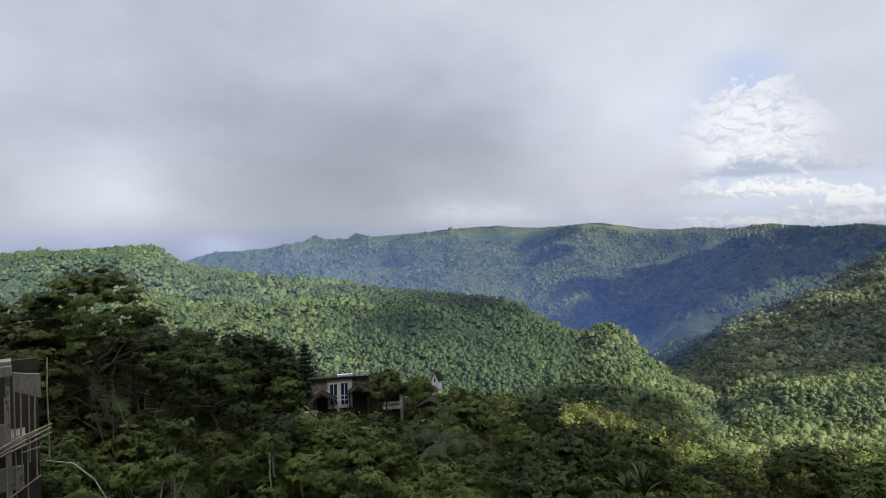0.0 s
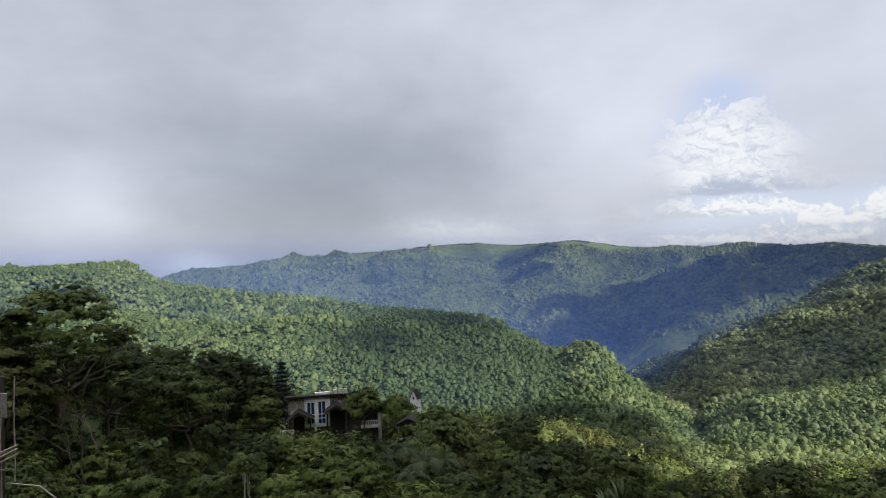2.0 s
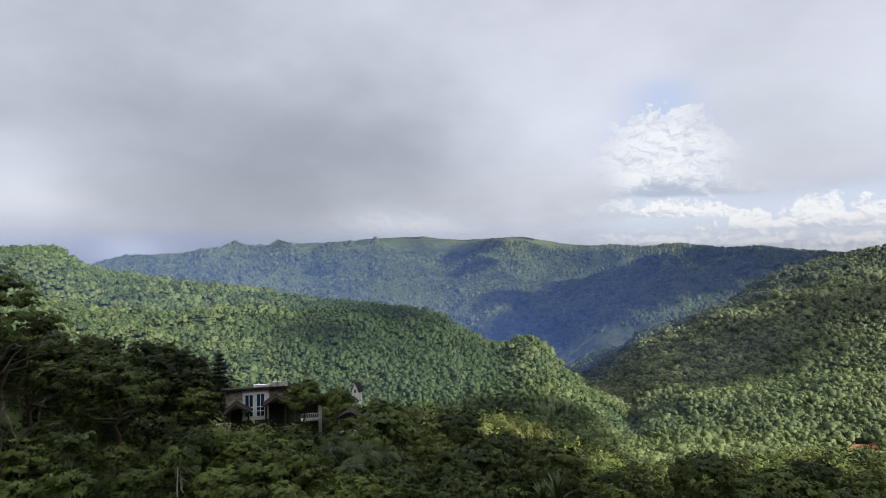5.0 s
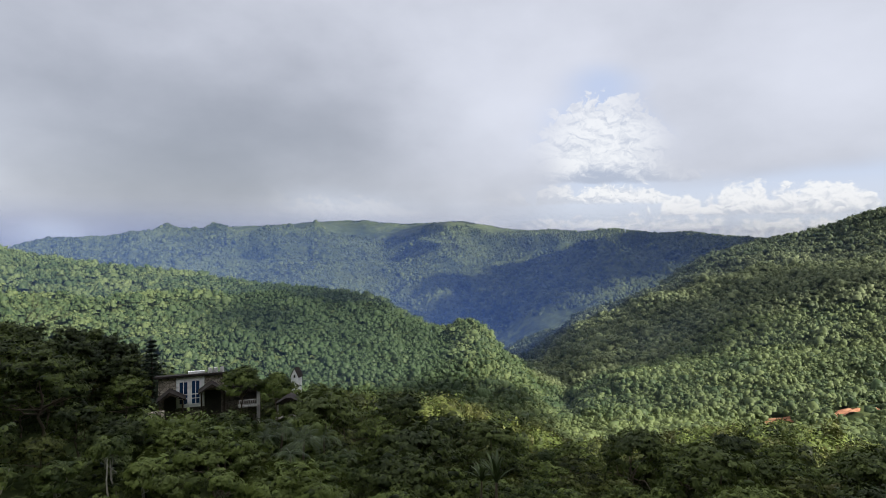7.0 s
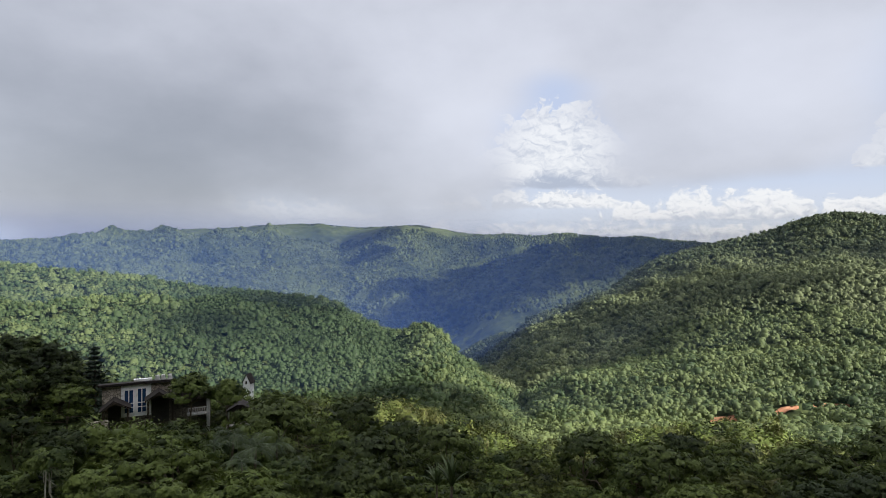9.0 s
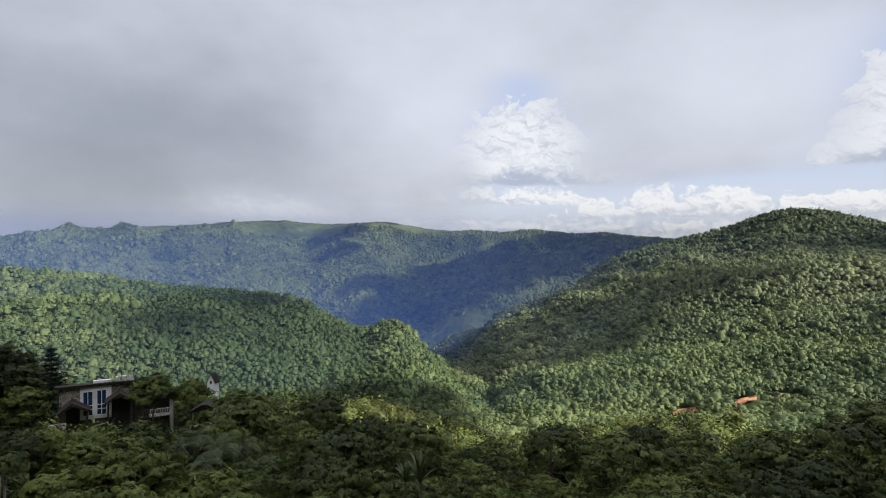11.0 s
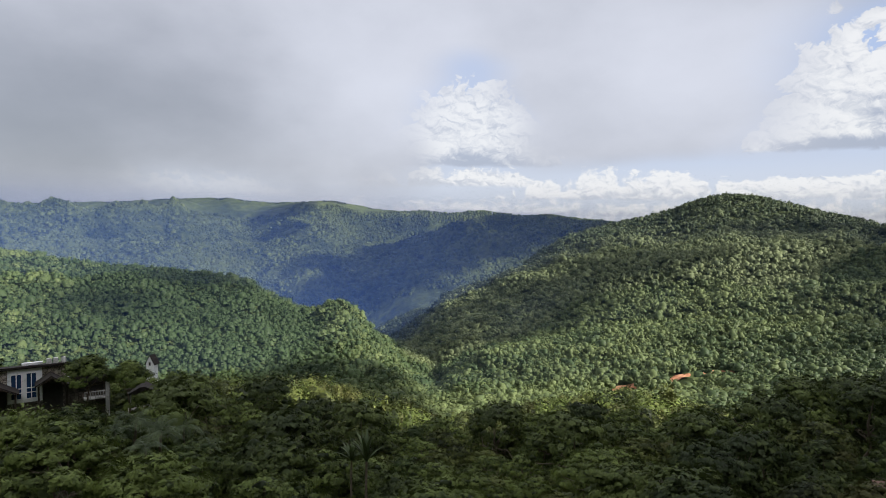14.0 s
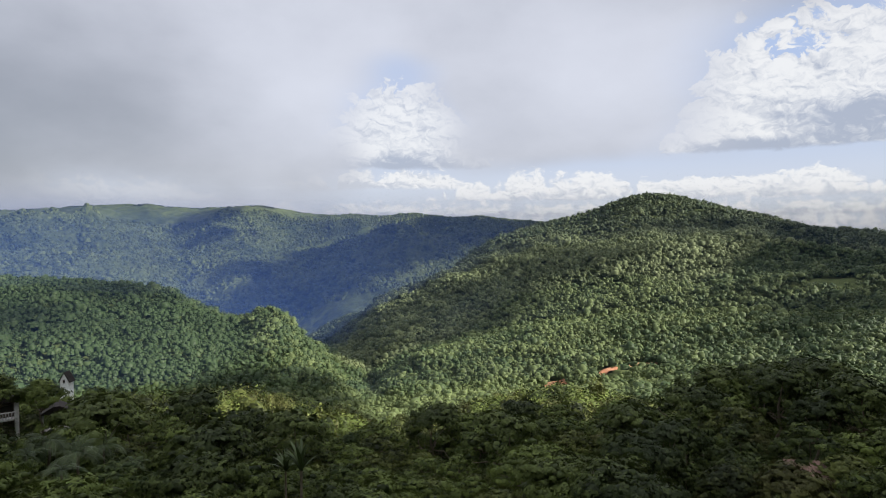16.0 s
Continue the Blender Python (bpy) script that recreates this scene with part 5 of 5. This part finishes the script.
def unfinished_building():
    """A raw concrete frame in bamboo scaffolding; x runs to the right, z up from eye level at its distance."""
    b = tagged(new("unfinished_building"), "unfinished raw concrete building wrapped in bamboo scaffolding", "building")
    part("roof_slab", box(-7.0, -0.05, 0, 1.0, -4.5, -4.3), CONCRETE, b, "rough concrete roof slab")
    part("beam", box(-7.0, -0.02, -0.12, 0.14, -4.95, -4.5), CONCRETE, b, "concrete edge beam")
    part("parapet", prism([(0.0, -4.85), (0.0, -5.65), (1.45, -6.1), (1.45, -5.05)], 0.2, 0.4), CONCRETE, b, "sloping concrete stair parapet")
    part("floor_slab", box(-7.0, 0.6, 0, 7, -8.1, -7.8), CONCRETE, b, "concrete floor slab")
    part("floor_slab", box(-7.0, 0.6, 0, 7, -11.6, -11.3), CONCRETE, b, "concrete floor slab")
    for x in (-3.6, -1.55, -0.28):
        part("column", box(x - 0.12, x + 0.12, -0.06, 0.2, -16, -4.5), CONCRETE, b, "raw concrete column")
    part("inner_wall", box(-7.0, 1.4, 2.5, 2.7, -16, -4.6), INNER_SHADE, b, "dark back wall of the open floors")
    part("low_wall", box(-7.0, -0.4, 0.02, 0.16, -7.8, -7.0), CONCRETE, b, "concrete block infill")
    part("low_wall", box(-0.9, 0.45, 0.02, 0.16, -9.9, -8.9), CONCRETE, b, "concrete block infill")
    s = tagged(new("bamboo_scaffold"), "weathered bamboo scaffold of lashed upright and level poles", "scaffold")
    for x, z0, z1 in ((-1.9, -15, -4.2), (-1.0, -15, -4.6), (-0.45, -15, -5.7), (0.02, -15, -4.75), (0.35, -8.6, -4.95), (0.75, -8.6, -4.9), (1.1, -9.4, -5.3), (1.75, -8.6, -4.2), (0.62, -15, -7.8)):
        pole(s, (x, -0.8, z0), (x + 0.03, -0.8, z1), 0.05)
    for k, (za, zb) in enumerate(((-8.35, -7.1), (-8.5, -7.2), (-8.6, -7.4), (-8.2, -7.0))):
        pole(s, (-2.6, -1.0 - 0.12 * k, za), (1.9, -0.9 - 0.12 * k, zb), 0.055)
    pole(s, (-2.6, -1.0, -10.9), (1.3, -0.9, -9.2), 0.05)
    pole(s, (-2.6, -1.0, -10.05), (0.75, -0.9, -10.2), 0.045)
    pole(s, (0.3, -1.0, -8.1), (1.3, -0.9, -8.0), 0.05)
    for ob in (b, s):
        ob.matrix_basis = at_bearing(-35.4, 32.5, 0.0, 35.4) @ Matrix.Diagonal((0.7, 1, 1, 1))


unfinished_building()


def shed():
    s = tagged(new("shed"), "small shed with a rusty reddish sheet metal roof", "shed")
    rust = rough_material("rusty_sheet", (0.08, 0.045, 0.035), (0.17, 0.11, 0.09), 2.0, rough=0.7)
    bm = bmesh.new()
    rows = 24
    top = [[bm.verts.new((-1.5 + 3.0 * i / rows, y, z + 0.03 * (i % 2))) for i in range(rows + 1)] for y, z in ((-1.3, 0.0), (1.3, 0.75))]
    for i in range(rows):
        bm.faces.new((top[0][i], top[0][i + 1], top[1][i + 1], top[1][i]))
    part("roof", bm, rust, s)
    part("wall", box(-1.3, 1.3, -1.1, 1.1, -4.0, -0.06), WOOD, s)
    s.matrix_basis = at_bearing(62.2, 55, -19.6, -40)


shed()


def earthworks():
    """Bare red earth: a cut track across the valley, and a slip on the slope."""
    def strip(name, spots, wide, high, label):
        rng = np.random.RandomState(4)
        pts = []
        for (a0, r0), (a1, r1) in zip(spots, spots[1:]):
            for t in np.linspace(0, 1, 8, endpoint=False):
                pts.append((a0 + (a1 - a0) * t, r0 + (r1 - r0) * t))
        verts, faces = [], []
        for i, (a, r) in enumerate(pts):
            w = wide * rng.uniform(0.7, 1.2) * min(1, i / 2 + 0.15, (len(pts) - 1 - i) / 2 + 0.15)
            # the far side is raised so that the strip tilts towards the camera
            for q, up in ((-0.5, 0.5), (0.15, 0.6), (0.5, 0.6 + high * rng.uniform(0.6, 1.1)), (0.8, 0.3)):
                rr = r + q * w
                x, y = rr * math.sin(radians(a)), rr * math.cos(radians(a))
                verts.append((x, y, float(land(np.array([x]), np.array([y]))[0]) + up))
            if i:
                k = 4 * i
                faces += [(k - 4 + j, k + j, k + j + 1, k - 3 + j) for j in range(3)]
        ob = new(name, mesh_of(name, np.array(verts), np.array(faces), SOIL, smooth=True))
        return tagged(ob, label, "dirt road", kind="structure")
    strip("dirt_road", [(40.4, 306), (42.8, 310)], 5, 1.5, "bare red earth cut of a track in the valley")
    strip("dirt_road", [(45.3, 318), (47.2, 330)], 5, 1.3, "bare red earth cut of a track in the valley")
    strip("dirt_road", [(47.6, 336), (50.8, 345)], 3, 0.9, "pale red earth track in the valley")
    strip("earth_slip", [(16.3, 204), (17.6, 206)], 5, 2.0, "small orange earth slip on the wooded slope")


earthworks()


# ================= unseen clouds added to shade the land ===============
CLOUD_WHITE = rough_material("cloud_white", (0.80, 0.81, 0.83), (0.88, 0.88, 0.89), 0.02, bump=0.0)


def cumulus_cloud(spots, z, fill, label, seed=21):
    """An unseen heap of cloud added at height z with a flat foot, standing towards the sun from the spots of ground
    that lie in its shade:
    bearing, distance, reach across and reach along. fill: 1 for a closed heap, less for a broken one."""
    rng = np.random.RandomState(seed)
    bm = bmesh.new()

    def puff(x, y, r, flat):
        m = Matrix.Translation((x, y, z)) @ Matrix.Rotation(rng.uniform(0, 3), 4, "Z") @ Matrix.Diagonal((r, r * rng.uniform(0.7, 1.0), r * flat, 1))
        made = bmesh.ops.create_icosphere(bm, subdivisions=1, radius=1.0, matrix=m)
        for v in made["verts"]:
            if v.co.z < z:
                v.co.z = z - 0.15 * (z - v.co.z)

    for az, r, across, along in spots:
        sx, sy = r * math.sin(radians(az)), r * math.cos(radians(az))
        lift = (z - float(land(np.array([sx]), np.array([sy]))[0])) / sun_way.z
        right, away = (math.cos(radians(az)), -math.sin(radians(az))), (math.sin(radians(az)), math.cos(radians(az)))

        def place(p, q):
            return sx + sun_way.x * lift + right[0] * p + away[0] * q, sy + sun_way.y * lift + right[1] * p + away[1] * q

        big = 0.24 * min(across, along)
        for _ in range(int(fill * 3.2 * across * along / big ** 2)):
            t, q = rng.uniform(0, 2 * math.pi), rng.uniform(0, 1) ** 0.5 * 0.86
            puff(*place(across * q * math.cos(t), along * q * math.sin(t)), big * rng.uniform(0.7, 1.1), 0.5)
        for _ in range(50):
            t, q = rng.uniform(0, 2 * math.pi), rng.uniform(0.82, 1.10)
            puff(*place(across * q * math.cos(t), along * q * math.sin(t)), big * rng.uniform(0.15, 0.5), 0.6)
    data = bpy.data.meshes.new("cumulus_cloud")
    bm.to_mesh(data)
    bm.free()
    data.materials.append(CLOUD_WHITE)
    for p in data.polygons:
        p.use_smooth = True
    return tagged(new("cumulus_cloud", data), label, "cloud", kind="stuff")


# out of view, each placed so its shade falls on the far bowl, the slopes or the wooded peak
cumulus_cloud([(24.5, 1470, 270, 190), (18.5, 1400, 160, 150), (13.5, 1300, 150, 110), (9.4, 2090, 75, 200), (10.2, 1830, 55, 130), (20.5, 1720, 120, 130), (28, 1850, 200, 190), (34, 1850, 220, 260),
               (40, 2050, 220, 240), (31, 2180, 110, 110), (14.0, 2230, 90, 45), (12.5, 1500, 60, 90)], 1050.0, 1.4, "unseen white cloud placed to shade the far valley")
cumulus_cloud([(2, 235, 80, 44), (-9, 205, 50, 40), (14, 195, 50, 34), (-18, 185, 40, 40), (10, 250, 40, 36), (17, 232, 34, 40), (13, 295, 50, 44), (20, 215, 22, 30), (14.5, 240, 45, 36), (13, 214, 40, 30)], 420.0, 1.0, "unseen low white cloud placed to shade the near slope", 25)
cumulus_cloud([(64, 640, 75, 170), (71, 560, 70, 160), (60, 760, 90, 90)], 620.0, 1.0, "unseen white cloud placed to shade the wooded peak", 22)
cumulus_cloud([(33, 505, 85, 22), (24, 465, 60, 50), (41, 520, 40, 18)], 520.0, 1.0, "unseen long narrow white cloud placed to shade the valley side", 23)
cumulus_cloud([(50, 640, 140, 120)], 1500.0, 0.10, "unseen broken white cloud placed to half shade the peak", 24)
cumulus_cloud([(2, 415, 85, 65)], 1500.0, 0.24, "unseen broken white cloud placed to half shade the long hill", 26)


# ================= thin blue sheets that stand in for valley haze ===
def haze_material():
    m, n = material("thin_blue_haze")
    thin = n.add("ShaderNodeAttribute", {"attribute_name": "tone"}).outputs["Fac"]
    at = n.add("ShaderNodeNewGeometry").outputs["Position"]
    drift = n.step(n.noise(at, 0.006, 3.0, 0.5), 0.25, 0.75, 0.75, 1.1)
    # the haze's glow is put into the sheet's blue colour
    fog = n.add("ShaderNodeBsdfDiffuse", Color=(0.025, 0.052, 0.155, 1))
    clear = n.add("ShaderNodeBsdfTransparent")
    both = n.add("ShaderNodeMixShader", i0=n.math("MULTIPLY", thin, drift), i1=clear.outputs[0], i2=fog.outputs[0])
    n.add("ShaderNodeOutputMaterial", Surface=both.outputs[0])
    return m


HAZE = haze_material()


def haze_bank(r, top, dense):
    """An upright curved sheet added in place of valley haze; it thins out upwards and ends at the height angle top."""
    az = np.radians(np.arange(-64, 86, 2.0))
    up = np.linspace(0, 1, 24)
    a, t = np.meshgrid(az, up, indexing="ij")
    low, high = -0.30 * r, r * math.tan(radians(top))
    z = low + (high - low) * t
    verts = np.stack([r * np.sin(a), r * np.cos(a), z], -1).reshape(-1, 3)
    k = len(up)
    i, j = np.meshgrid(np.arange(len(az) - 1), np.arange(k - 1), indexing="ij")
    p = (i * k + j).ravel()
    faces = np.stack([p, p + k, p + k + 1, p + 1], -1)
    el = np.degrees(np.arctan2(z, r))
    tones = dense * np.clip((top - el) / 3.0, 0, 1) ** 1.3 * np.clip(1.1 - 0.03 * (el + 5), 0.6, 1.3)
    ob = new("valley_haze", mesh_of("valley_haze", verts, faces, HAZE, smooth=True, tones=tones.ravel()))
    return tagged(ob, "thin blue sheet standing in for haze in the valley air", "haze", kind="stuff")


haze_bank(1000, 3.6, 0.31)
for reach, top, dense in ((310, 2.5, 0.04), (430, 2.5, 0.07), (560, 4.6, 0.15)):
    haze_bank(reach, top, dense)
